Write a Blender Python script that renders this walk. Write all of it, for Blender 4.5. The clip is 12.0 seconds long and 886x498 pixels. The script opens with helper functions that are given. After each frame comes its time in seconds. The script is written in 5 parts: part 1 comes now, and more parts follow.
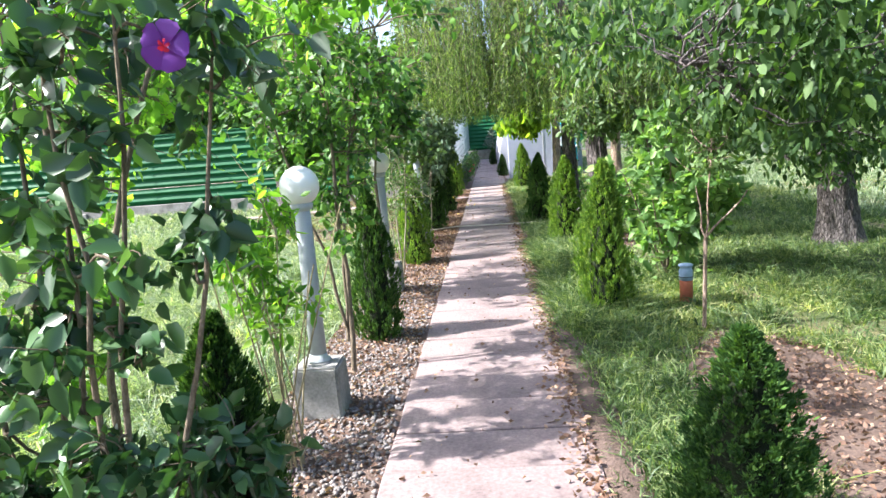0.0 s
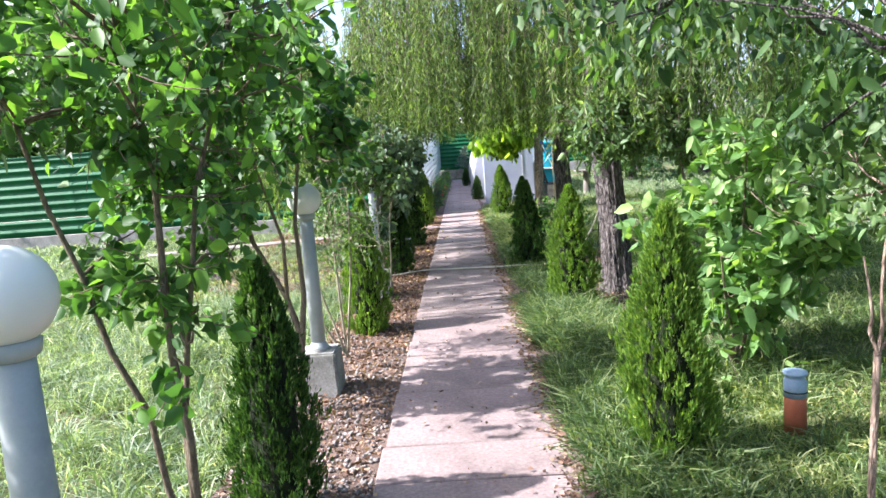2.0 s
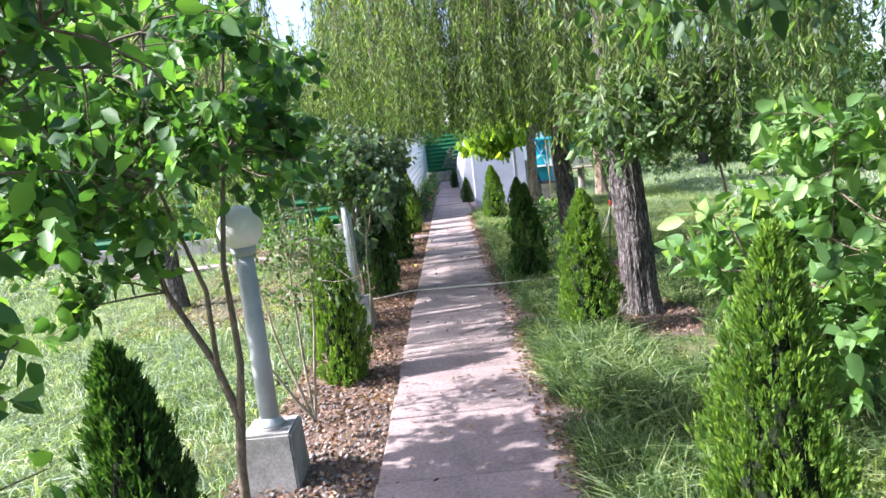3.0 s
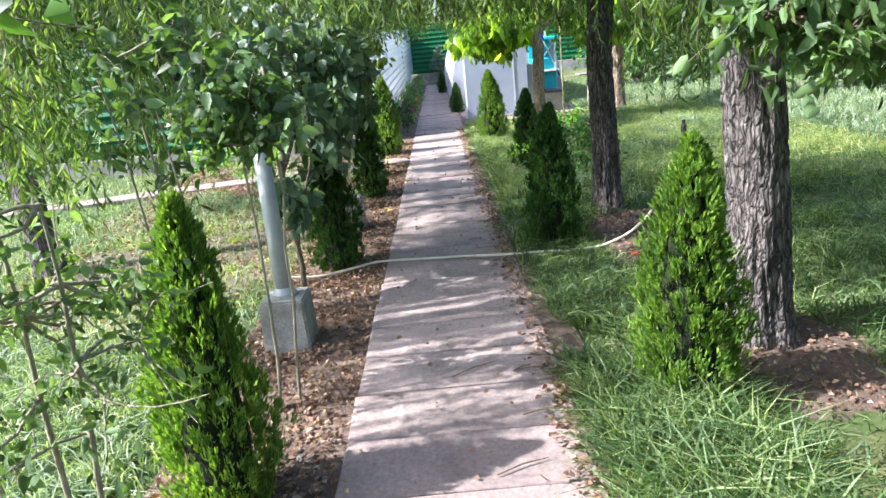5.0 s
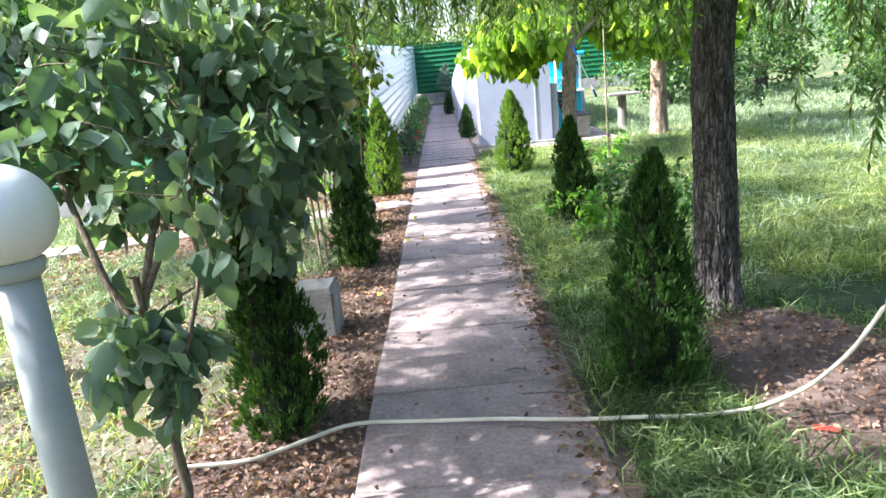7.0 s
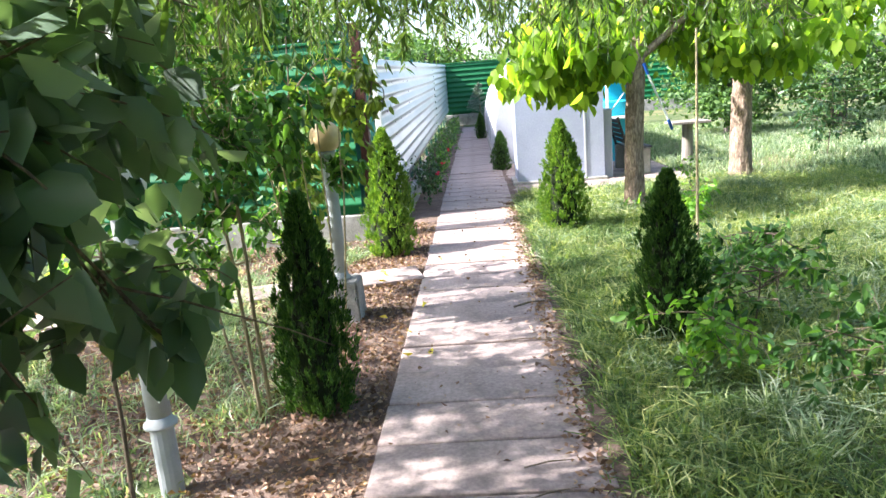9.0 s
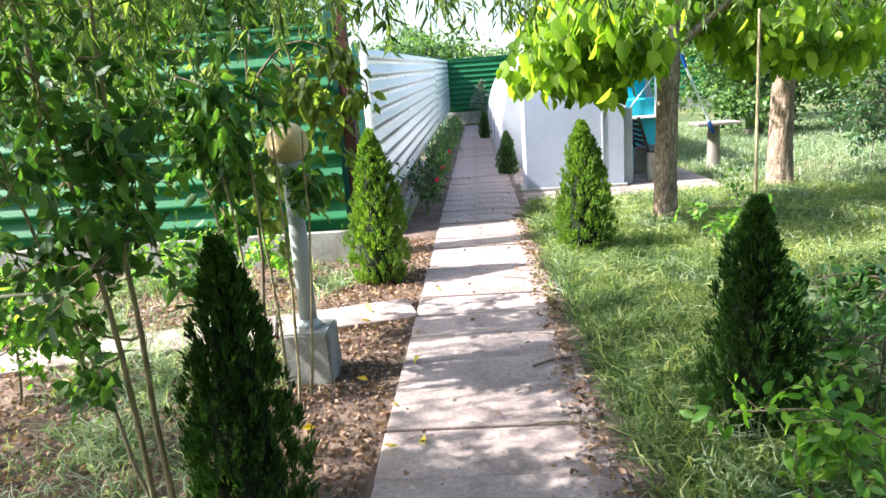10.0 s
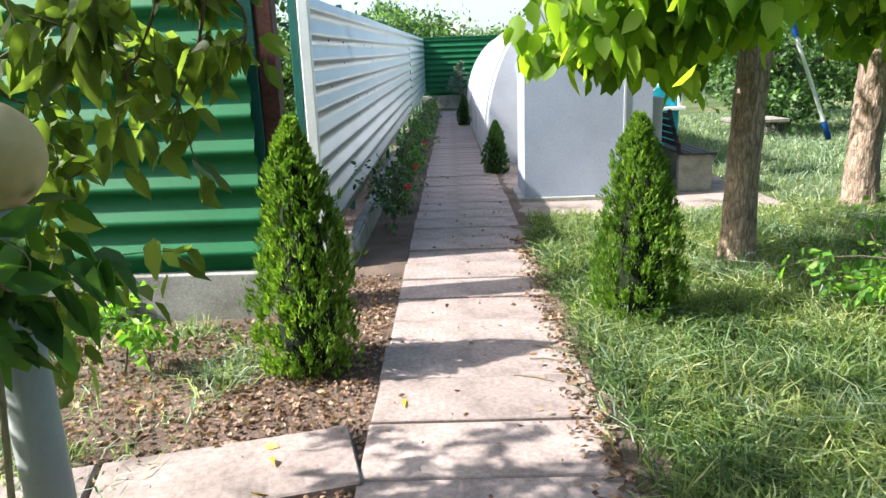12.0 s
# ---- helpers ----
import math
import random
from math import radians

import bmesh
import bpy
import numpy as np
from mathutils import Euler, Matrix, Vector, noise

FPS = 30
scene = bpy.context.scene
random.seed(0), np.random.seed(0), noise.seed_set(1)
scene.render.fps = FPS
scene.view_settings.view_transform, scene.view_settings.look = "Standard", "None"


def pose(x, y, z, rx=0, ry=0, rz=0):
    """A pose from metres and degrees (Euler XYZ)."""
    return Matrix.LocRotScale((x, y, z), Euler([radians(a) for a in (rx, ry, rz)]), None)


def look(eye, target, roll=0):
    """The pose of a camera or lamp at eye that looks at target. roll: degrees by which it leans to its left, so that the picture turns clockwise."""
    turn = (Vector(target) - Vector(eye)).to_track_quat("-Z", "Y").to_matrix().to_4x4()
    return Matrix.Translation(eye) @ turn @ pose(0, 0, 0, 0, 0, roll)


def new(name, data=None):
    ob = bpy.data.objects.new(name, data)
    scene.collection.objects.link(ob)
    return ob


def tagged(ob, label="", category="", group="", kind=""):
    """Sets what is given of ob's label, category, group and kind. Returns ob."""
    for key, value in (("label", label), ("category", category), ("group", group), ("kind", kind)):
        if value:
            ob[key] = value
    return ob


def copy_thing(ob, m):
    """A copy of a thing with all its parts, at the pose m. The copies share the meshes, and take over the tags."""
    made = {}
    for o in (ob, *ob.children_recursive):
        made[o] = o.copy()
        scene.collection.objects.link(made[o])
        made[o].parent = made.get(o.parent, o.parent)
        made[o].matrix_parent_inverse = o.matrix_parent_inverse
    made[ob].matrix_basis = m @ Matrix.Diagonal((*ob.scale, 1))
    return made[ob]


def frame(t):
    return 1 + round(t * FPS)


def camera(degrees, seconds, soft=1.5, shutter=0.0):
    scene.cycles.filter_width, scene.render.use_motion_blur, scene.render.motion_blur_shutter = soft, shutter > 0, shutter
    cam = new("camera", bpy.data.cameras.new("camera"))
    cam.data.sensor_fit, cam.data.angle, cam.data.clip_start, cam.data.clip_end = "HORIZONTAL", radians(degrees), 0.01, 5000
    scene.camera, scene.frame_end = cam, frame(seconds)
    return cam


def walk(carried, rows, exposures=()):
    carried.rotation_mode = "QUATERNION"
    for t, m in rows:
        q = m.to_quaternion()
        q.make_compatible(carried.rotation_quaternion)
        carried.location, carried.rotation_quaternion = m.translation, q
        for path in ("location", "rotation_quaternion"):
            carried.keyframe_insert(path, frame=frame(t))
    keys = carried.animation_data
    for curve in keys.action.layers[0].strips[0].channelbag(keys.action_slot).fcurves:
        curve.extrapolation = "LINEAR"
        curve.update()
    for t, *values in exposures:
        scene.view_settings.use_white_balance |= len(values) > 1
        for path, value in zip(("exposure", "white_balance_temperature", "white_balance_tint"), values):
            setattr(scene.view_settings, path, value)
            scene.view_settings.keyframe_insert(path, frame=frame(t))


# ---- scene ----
cam = camera(66.0, 12.0)
PATH = [
    (0, (0.091, -0.529, 1.54), (-0.064, 1.438, 1.216), -4.6),
    (0.5, (0.084, 0.021, 1.555), (-0.057, 1.992, 1.246), -4.5),
    (1, (0.039, 0.629, 1.558), (-0.08, 2.603, 1.258), -4.4),
    (1.5, (0.06, 1.246, 1.558), (-0.026, 3.223, 1.269), -4.3),
    (2, (0.022, 1.858, 1.567), (-0.046, 3.837, 1.289), -4.3),
    (2.5, (0.027, 2.431, 1.589), (-0.02, 4.413, 1.321), -4.4),
    (3, (0.021, 3.05, 1.583), (-0.02, 5.03, 1.305), -6.6),
    (4.8, (0.031, 5.43, 1.596), (0.02, 7.35, 1.035), -5.6),
    (5, (0.027, 5.699, 1.593), (0.0, 7.62, 1.037), -5.7),
    (5.5, (0.053, 6.329, 1.574), (0.014, 8.264, 1.069), -4.9),
    (6, (0.026, 6.932, 1.576), (-0.003, 8.883, 1.135), -4.1),
    (6.5, (0.026, 7.527, 1.558), (0.005, 9.471, 1.089), -4.5),
    (7, (-0.028, 8.118, 1.542), (-0.062, 10.053, 1.039), -5.5),
    (7.5, (-0.014, 8.699, 1.554), (-0.037, 10.642, 1.081), -5.4),
    (7.7, (-0.026, 8.943, 1.558), (-0.058, 10.891, 1.104), -5.1),
    (9.3, (0.053, 10.878, 1.567), (-0.073, 12.825, 1.126), -4.8),
    (9.5, (0.04, 11.12, 1.564), (-0.079, 13.068, 1.127), -5.1),
    (10, (0.007, 11.702, 1.545), (-0.113, 13.646, 1.093), -4.2),
    (10.5, (0.016, 12.303, 1.523), (-0.088, 14.245, 1.055), -2.9),
    (11, (-0.052, 12.909, 1.508), (-0.137, 14.849, 1.03), -2.0),
    (11.5, (-0.062, 13.498, 1.476), (-0.122, 15.436, 0.986), -1.9),
    (12, (-0.115, 14.075, 1.455), (-0.151, 16.011, 0.954), -2.1),
]
walk(cam, [(t, look(eye, target, roll)) for t, eye, target, roll in PATH],
     [(0.0, 1.82, 6100, 15), (1.5, 1.68, 6050, 17), (3.0, 1.77, 5900, 20), (5.2, 1.8, 5900, 13), (6.6, 2.05, 5850, 15), (7.6, 2.4, 6050, 18), (9.5, 2.08, 6250, 13), (10.5, 1.9, 6300, 10), (12.0, 1.5, 6300, 8)])
# ---- light ----
SUN_TO = Vector((-0.80, -0.13, 0.80)).normalized()
world = bpy.data.worlds.new("world")
scene.world = world
world.use_nodes = True
sky = world.node_tree.nodes.new("ShaderNodeTexSky")
sky.sky_type, sky.sun_disc = "NISHITA", False
sky.sun_elevation = math.asin(SUN_TO.z)
sky.sun_rotation = math.atan2(SUN_TO.x, SUN_TO.y)
sky.dust_density, sky.ozone_density, sky.air_density = 3.0, 1.0, 1.0
world.node_tree.links.new(sky.outputs[0], world.node_tree.nodes["Background"].inputs[0])
world.node_tree.nodes["Background"].inputs[1].default_value = 0.135
sun = new("sun", bpy.data.lights.new("sun", "SUN"))
sun.data.energy, sun.data.angle, sun.data.color = 5.0, radians(0.9), (1.0, 0.955, 0.88)
sun.rotation_mode = "QUATERNION"
sun.rotation_quaternion = SUN_TO.to_track_quat("Z", "Y")

# ---- materials ----
rng = np.random.default_rng(7)


def blank(name):
    m = bpy.data.materials.new(name)
    m.use_nodes = True
    return m, m.node_tree.nodes, m.node_tree.links, m.node_tree.nodes["Principled BSDF"]


def noise_node(nodes, links, scale, detail=4.0, stretch=None, rough=0.55):
    tc = nodes.new("ShaderNodeTexCoord")
    n = nodes.new("ShaderNodeTexNoise")
    n.inputs["Scale"].default_value, n.inputs["Detail"].default_value = scale, detail
    n.inputs["Roughness"].default_value = rough
    mp = nodes.new("ShaderNodeMapping")
    mp.inputs["Scale"].default_value = stretch or (1, 1, 1)
    links.new(tc.outputs["Object"], mp.inputs[0])
    links.new(mp.outputs[0], n.inputs["Vector"])
    return n


def ramp_node(nodes, links, fac, stops):
    r = nodes.new("ShaderNodeValToRGB")
    el = r.color_ramp.elements
    while len(el) < len(stops):
        el.new(0.5)
    for e, (p, c) in zip(el, stops):
        e.position, e.color = p, (*c, 1)
    links.new(fac, r.inputs[0])
    return r


def mix_node(nodes, links, kind, fac, a, b):
    m = nodes.new("ShaderNodeMix")
    m.data_type, m.blend_type = "RGBA", kind
    for sock, v in ((m.inputs[0], fac), (m.inputs[6], a), (m.inputs[7], b)):
        if hasattr(v, "links"):
            links.new(v, sock)
        else:
            sock.default_value = v if isinstance(v, float) else (*v, 1)
    return m.outputs[2]


def rough_mat(name, stops, scale, fine=60.0, rough=0.8, bump=0.3, depth=0.01, stretch=None, metal=0.0, vary=0.0, spec=0.3, grain=0.75):
    """Two scales of noise for colour, with fine relief; vary: difference from piece to piece."""
    m, nodes, links, bsdf = blank(name)
    big = noise_node(nodes, links, scale, 5.0, stretch)
    small = noise_node(nodes, links, fine, 6.0, stretch, 0.65)
    col = ramp_node(nodes, links, big.outputs["Fac"], stops).outputs[0]
    grey = ramp_node(nodes, links, small.outputs["Fac"], [(0.3, (0.55, 0.55, 0.55)), (0.7, (1.25, 1.25, 1.25))]).outputs[0]
    col = mix_node(nodes, links, "MULTIPLY", grain, col, grey)
    if vary:
        info = nodes.new("ShaderNodeObjectInfo")
        v = ramp_node(nodes, links, info.outputs["Random"], [(0, (1 - vary,) * 3), (1, (1 + vary,) * 3)]).outputs[0]
        col = mix_node(nodes, links, "MULTIPLY", 1.0, col, v)
    links.new(col, bsdf.inputs["Base Color"])
    b = nodes.new("ShaderNodeBump")
    b.inputs["Strength"].default_value, b.inputs["Distance"].default_value = bump, depth
    links.new(small.outputs["Fac"], b.inputs["Height"])
    links.new(b.outputs[0], bsdf.inputs["Normal"])
    bsdf.inputs["Roughness"].default_value, bsdf.inputs["Metallic"].default_value = rough, metal
    bsdf.inputs["Specular IOR Level"].default_value = spec
    return m


def leaf_mat(name, dark, mid, light, trans=0.4, rough=0.5, spec=0.35):
    """Leaves that differ one by one, and let some light through."""
    m, nodes, links, bsdf = blank(name)
    geo = nodes.new("ShaderNodeNewGeometry")
    big = noise_node(nodes, links, 2.5, 2.0)
    col = ramp_node(nodes, links, geo.outputs["Random Per Island"], [(0.0, dark), (0.55, mid), (1.0, light)]).outputs[0]
    tone = ramp_node(nodes, links, big.outputs["Fac"], [(0.3, (0.65, 0.7, 0.7)), (0.7, (1.25, 1.2, 1.0))]).outputs[0]
    col = mix_node(nodes, links, "MULTIPLY", 0.8, col, tone)
    links.new(col, bsdf.inputs["Base Color"])
    bsdf.inputs["Roughness"].default_value, bsdf.inputs["Specular IOR Level"].default_value = rough, spec
    tr = nodes.new("ShaderNodeBsdfTranslucent")
    glow = mix_node(nodes, links, "MULTIPLY", 1.0, col, (1.9, 2.0, 0.7))
    links.new(glow, tr.inputs[0])
    mx = nodes.new("ShaderNodeMixShader")
    mx.inputs[0].default_value = trans
    links.new(bsdf.outputs[0], mx.inputs[1])
    links.new(tr.outputs[0], mx.inputs[2])
    links.new(mx.outputs[0], nodes["Material Output"].inputs["Surface"])
    return m


def bark_mat(name, dark, light, fine=14.0, furrow=1.0):
    """Upright plates parted by dark furrows."""
    m, nodes, links, bsdf = blank(name)
    n1 = noise_node(nodes, links, fine * 2.2, 8.0, (1, 1, 0.24), 0.7)
    n2 = noise_node(nodes, links, 3.0, 3.0)
    bend_n = noise_node(nodes, links, fine * 0.8, 3.0, (1, 1, 0.5))
    tc = nodes.new("ShaderNodeTexCoord")
    mp = nodes.new("ShaderNodeMapping")
    mp.inputs["Scale"].default_value = (1, 1, 0.2)
    links.new(tc.outputs["Object"], mp.inputs[0])
    shift = nodes.new("ShaderNodeVectorMath")
    shift.operation = "MULTIPLY_ADD"
    shift.inputs[1].default_value = (0.07, 0.07, 0.035)
    links.new(bend_n.outputs["Color"], shift.inputs[0])
    links.new(mp.outputs[0], shift.inputs[2])
    vor = nodes.new("ShaderNodeTexVoronoi")
    vor.feature = "DISTANCE_TO_EDGE"
    vor.inputs["Scale"].default_value = fine * 2.4
    links.new(shift.outputs[0], vor.inputs["Vector"])
    plate = ramp_node(nodes, links, vor.outputs["Distance"], [(0.0, (0.16, 0.15, 0.15)), (0.10, (0.75, 0.75, 0.75)), (0.30, (1.2, 1.2, 1.2))]).outputs[0]
    col = ramp_node(nodes, links, n1.outputs["Fac"], [(0.30, dark), (0.62, light)]).outputs[0]
    tone = ramp_node(nodes, links, n2.outputs["Fac"], [(0.3, (0.75, 0.75, 0.72)), (0.7, (1.15, 1.1, 1.05))]).outputs[0]
    col = mix_node(nodes, links, "MULTIPLY", furrow, col, plate)
    links.new(mix_node(nodes, links, "MULTIPLY", 1.0, col, tone), bsdf.inputs["Base Color"])
    b0 = nodes.new("ShaderNodeBump")
    b0.inputs["Strength"].default_value, b0.inputs["Distance"].default_value = 0.6, 0.012
    links.new(n1.outputs["Fac"], b0.inputs["Height"])
    b = nodes.new("ShaderNodeBump")
    b.inputs["Strength"].default_value, b.inputs["Distance"].default_value = 0.9 * furrow, 0.03
    links.new(plate, b.inputs["Height"])
    links.new(b0.outputs[0], b.inputs["Normal"])
    links.new(b.outputs[0], bsdf.inputs["Normal"])
    bsdf.inputs["Roughness"].default_value = 0.9
    bsdf.inputs["Specular IOR Level"].default_value = 0.15
    return m


GROUND = rough_mat("ground", [(0.3, (0.035, 0.059, 0.016)), (0.5, (0.070, 0.098, 0.030)), (0.62, (0.160, 0.148, 0.070)), (0.75, (0.100, 0.074, 0.050))], 0.55, 45, 0.95, 0.6, 0.03)
SOIL = rough_mat("soil", [(0.3, (0.088, 0.061, 0.046)), (0.7, (0.192, 0.137, 0.110))], 2.2, 70, 0.95, 0.8, 0.02)
SLAB_WARM = rough_mat("warm_concrete", [(0.30, (0.135, 0.103, 0.098)), (0.45, (0.225, 0.178, 0.168)), (0.62, (0.27, 0.213, 0.20)), (0.75, (0.32, 0.255, 0.24))], 2.4, 42, 0.85, 0.4, 0.006, vary=0.06)
SLAB_GREY = rough_mat("grey_concrete", [(0.30, (0.13, 0.105, 0.096)), (0.45, (0.262, 0.210, 0.194)), (0.60, (0.318, 0.256, 0.236)), (0.75, (0.385, 0.318, 0.295))], 3.2, 42, 0.85, 0.5, 0.008, vary=0.10)
CONCRETE = rough_mat("plinth_concrete", [(0.3, (0.187, 0.183, 0.165)), (0.55, (0.306, 0.300, 0.278)), (0.8, (0.391, 0.383, 0.357))], 5, 70, 0.9, 0.4, 0.005)
POST_PAINT = rough_mat("grey_paint", [(0.3, (0.30, 0.33, 0.34)), (0.7, (0.42, 0.45, 0.455))], 7, 90, 0.5, 0.08, 0.002, grain=0.12)
GREEN_SHEET = rough_mat("green_sheet", [(0.3, (0.005, 0.088, 0.030)), (0.7, (0.009, 0.124, 0.043))], 1.5, 30, 0.55, 0.04, 0.003, vary=0.08, spec=0.22, grain=0.2)
WHITE_SHEET = rough_mat("white_sheet", [(0.3, (0.290, 0.338, 0.334)), (0.7, (0.385, 0.430, 0.418))], 1.2, 30, 0.32, 0.04, 0.003, vary=0.06, spec=0.5, grain=0.2)
STEEL_GREEN = rough_mat("post_green", [(0.35, (0.012, 0.07, 0.06)), (0.6, (0.02, 0.11, 0.09))], 4, 40, 0.5, 0.2, 0.003, grain=0.3)
STEEL_RUST = rough_mat("post_rust", [(0.35, (0.05, 0.018, 0.012)), (0.65, (0.11, 0.04, 0.03))], 5, 40, 0.7, 0.3, 0.003)
WHITE_TRIM = rough_mat("white_trim", [(0.3, (0.62, 0.66, 0.64)), (0.7, (0.78, 0.80, 0.78))], 4, 50, 0.45, 0.1, 0.002, grain=0.15)
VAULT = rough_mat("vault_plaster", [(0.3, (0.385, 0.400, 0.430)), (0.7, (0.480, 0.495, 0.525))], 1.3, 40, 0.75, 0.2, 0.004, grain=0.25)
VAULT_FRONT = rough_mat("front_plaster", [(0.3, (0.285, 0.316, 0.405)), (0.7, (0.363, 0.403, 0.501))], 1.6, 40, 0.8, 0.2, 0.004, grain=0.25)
DARK_WOOD = rough_mat("dark_wood", [(0.3, (0.03, 0.028, 0.028)), (0.7, (0.07, 0.062, 0.058))], 8, 60, 0.6, 0.3, 0.003, (1, 1, 6))
GREY_WOOD = rough_mat("grey_wood", [(0.3, (0.16, 0.14, 0.12)), (0.7, (0.30, 0.27, 0.24))], 6, 60, 0.85, 0.4, 0.004, (4, 4, 0.6))
BLUE = rough_mat("blue_panel", [(0.3, (0.02, 0.36, 0.48)), (0.7, (0.04, 0.48, 0.60))], 3, 30, 0.5, 0.1, 0.003, grain=0.2)
BLUE_DARK = rough_mat("blue_grip", [(0.3, (0.01, 0.06, 0.28)), (0.7, (0.02, 0.10, 0.38))], 9, 50, 0.4, 0.1, 0.002)
TERRACOTTA = rough_mat("terracotta", [(0.3, (0.36, 0.10, 0.05)), (0.7, (0.50, 0.17, 0.09))], 9, 60, 0.7, 0.2, 0.003, grain=0.3)
CAP_BLUE = rough_mat("cap_blue", [(0.3, (0.20, 0.30, 0.42)), (0.7, (0.34, 0.45, 0.56))], 9, 60, 0.5, 0.1, 0.002, grain=0.2)
HOSE = rough_mat("hose_rubber", [(0.3, (0.55, 0.50, 0.38)), (0.7, (0.70, 0.66, 0.53))], 12, 80, 0.5, 0.1, 0.001, grain=0.2)
RED = rough_mat("red_plastic", [(0.3, (0.45, 0.03, 0.02)), (0.7, (0.60, 0.06, 0.04))], 9, 60, 0.4, 0.05, 0.001, grain=0.2)
BLACK = rough_mat("black_metal", [(0.3, (0.02, 0.02, 0.02)), (0.7, (0.05, 0.05, 0.05))], 9, 60, 0.5, 0.1, 0.001)
ROOF = rough_mat("roof_sheet", [(0.3, (0.30, 0.28, 0.28)), (0.7, (0.42, 0.40, 0.40))], 2, 20, 0.7, 0.2, 0.01)
HOUSE = rough_mat("house_plaster", [(0.3, (0.5, 0.48, 0.44)), (0.7, (0.62, 0.6, 0.56))], 1.5, 20, 0.85, 0.2, 0.01)
GLOBE = rough_mat("opal_globe", [(0.3, (0.78, 0.78, 0.76)), (0.7, (0.82, 0.82, 0.80))], 4, 20, 0.3, 0.02, 0.001, spec=0.5, grain=0.0)
GLOBE_OLD = rough_mat("yellowed_globe", [(0.3, (0.56, 0.40, 0.20)), (0.7, (0.74, 0.58, 0.34))], 8, 20, 0.4, 0.05, 0.001, grain=0.2)
BARK = bark_mat("willow_bark", (0.050, 0.044, 0.042), (0.230, 0.212, 0.212), 18.0, 0.75)
BARK_TAN = bark_mat("tan_bark", (0.165, 0.115, 0.085), (0.470, 0.365, 0.300), 16, 0.5)
TWIG = bark_mat("twig_bark", (0.07, 0.055, 0.04), (0.24, 0.20, 0.15), 40, 0.2)
BAMBOO = bark_mat("cane", (0.20, 0.17, 0.09), (0.42, 0.37, 0.24), 30, 0.2)
PALE_STEM = bark_mat("pale_stem", (0.18, 0.17, 0.12), (0.40, 0.37, 0.28), 30, 0.2)
WILLOW = leaf_mat("willow_leaf", (0.026, 0.056, 0.018), (0.095, 0.165, 0.043), (0.235, 0.330, 0.112), 0.45)
# Same foliage twice: shade painted into the first green, sunlight into the second.
THUJA_SHADED = leaf_mat("thuja_spray", (0.019, 0.052, 0.016), (0.040, 0.096, 0.025), (0.090, 0.172, 0.040), 0.28, 0.65, 0.2)
THUJA_SUNLIT = leaf_mat("thuja_spray_sunlit", (0.058, 0.125, 0.026), (0.115, 0.215, 0.038), (0.235, 0.340, 0.062), 0.34, 0.65, 0.2)
# Near-black filling that stands for the shade deep inside the foliage.
THUJA_SHADE_CORE = rough_mat("thuja_shade_core", [(0.3, (0.006, 0.012, 0.004)), (0.7, (0.02, 0.03, 0.01))], 9, 60, 0.95, 0.8, 0.02)
DARK_LEAF = leaf_mat("dark_leaf", (0.019, 0.056, 0.022), (0.042, 0.107, 0.041), (0.089, 0.178, 0.072), 0.2, 0.38, 0.5)
MID_LEAF = leaf_mat("mid_leaf", (0.024, 0.066, 0.022), (0.058, 0.146, 0.040), (0.148, 0.292, 0.063), 0.4)
BLUE_LEAF = leaf_mat("blue_green_leaf", (0.046, 0.088, 0.063), (0.112, 0.185, 0.132), (0.255, 0.350, 0.276), 0.3, 0.42, 0.55)
BRIGHT_LEAF = leaf_mat("bright_leaf", (0.052, 0.140, 0.030), (0.135, 0.295, 0.048), (0.300, 0.480, 0.080), 0.52)
MAGNOLIA_LEAF = leaf_mat("magnolia_leaf", (0.060, 0.135, 0.045), (0.140, 0.265, 0.085), (0.280, 0.420, 0.165), 0.38)
CATALPA_LEAF = leaf_mat("catalpa_leaf", (0.066, 0.135, 0.020), (0.178, 0.290, 0.038), (0.360, 0.470, 0.062), 0.6)
GREY_LEAF = leaf_mat("grey_leaf", (0.042, 0.080, 0.030), (0.092, 0.160, 0.063), (0.184, 0.287, 0.134), 0.35)
FAR_LEAF = leaf_mat("far_leaf", (0.029, 0.068, 0.026), (0.073, 0.147, 0.051), (0.167, 0.270, 0.111), 0.4)
TREE_LEAF = leaf_mat("tree_leaf", (0.018, 0.046, 0.018), (0.048, 0.104, 0.036), (0.130, 0.220, 0.072), 0.4)
OLIVE_LEAF = leaf_mat("olive_leaf", (0.055, 0.085, 0.026), (0.115, 0.165, 0.048), (0.220, 0.290, 0.090), 0.55)
SPRUCE = leaf_mat("spruce_needle", (0.06, 0.10, 0.09), (0.12, 0.17, 0.16), (0.24, 0.30, 0.29), 0.15)
GRASS = leaf_mat("grass_blade", (0.034, 0.068, 0.027), (0.094, 0.162, 0.060), (0.270, 0.325, 0.160), 0.38)
GRASS_DRY = leaf_mat("dry_grass_blade", (0.09, 0.15, 0.05), (0.21, 0.27, 0.11), (0.43, 0.43, 0.24), 0.45)
GRASS_PALE = leaf_mat("pale_grass_blade", (0.085, 0.140, 0.085), (0.185, 0.262, 0.172), (0.400, 0.440, 0.370), 0.35)
SAND = rough_mat("dry_pale_earth", [(0.3, (0.062, 0.056, 0.036)), (0.5, (0.112, 0.102, 0.066)), (0.7, (0.160, 0.145, 0.098))], 1.6, 60, 0.95, 0.6, 0.015)
LITTER = leaf_mat("dry_leaf", (0.098, 0.053, 0.038), (0.213, 0.129, 0.099), (0.410, 0.289, 0.228), 0.15, 0.8)
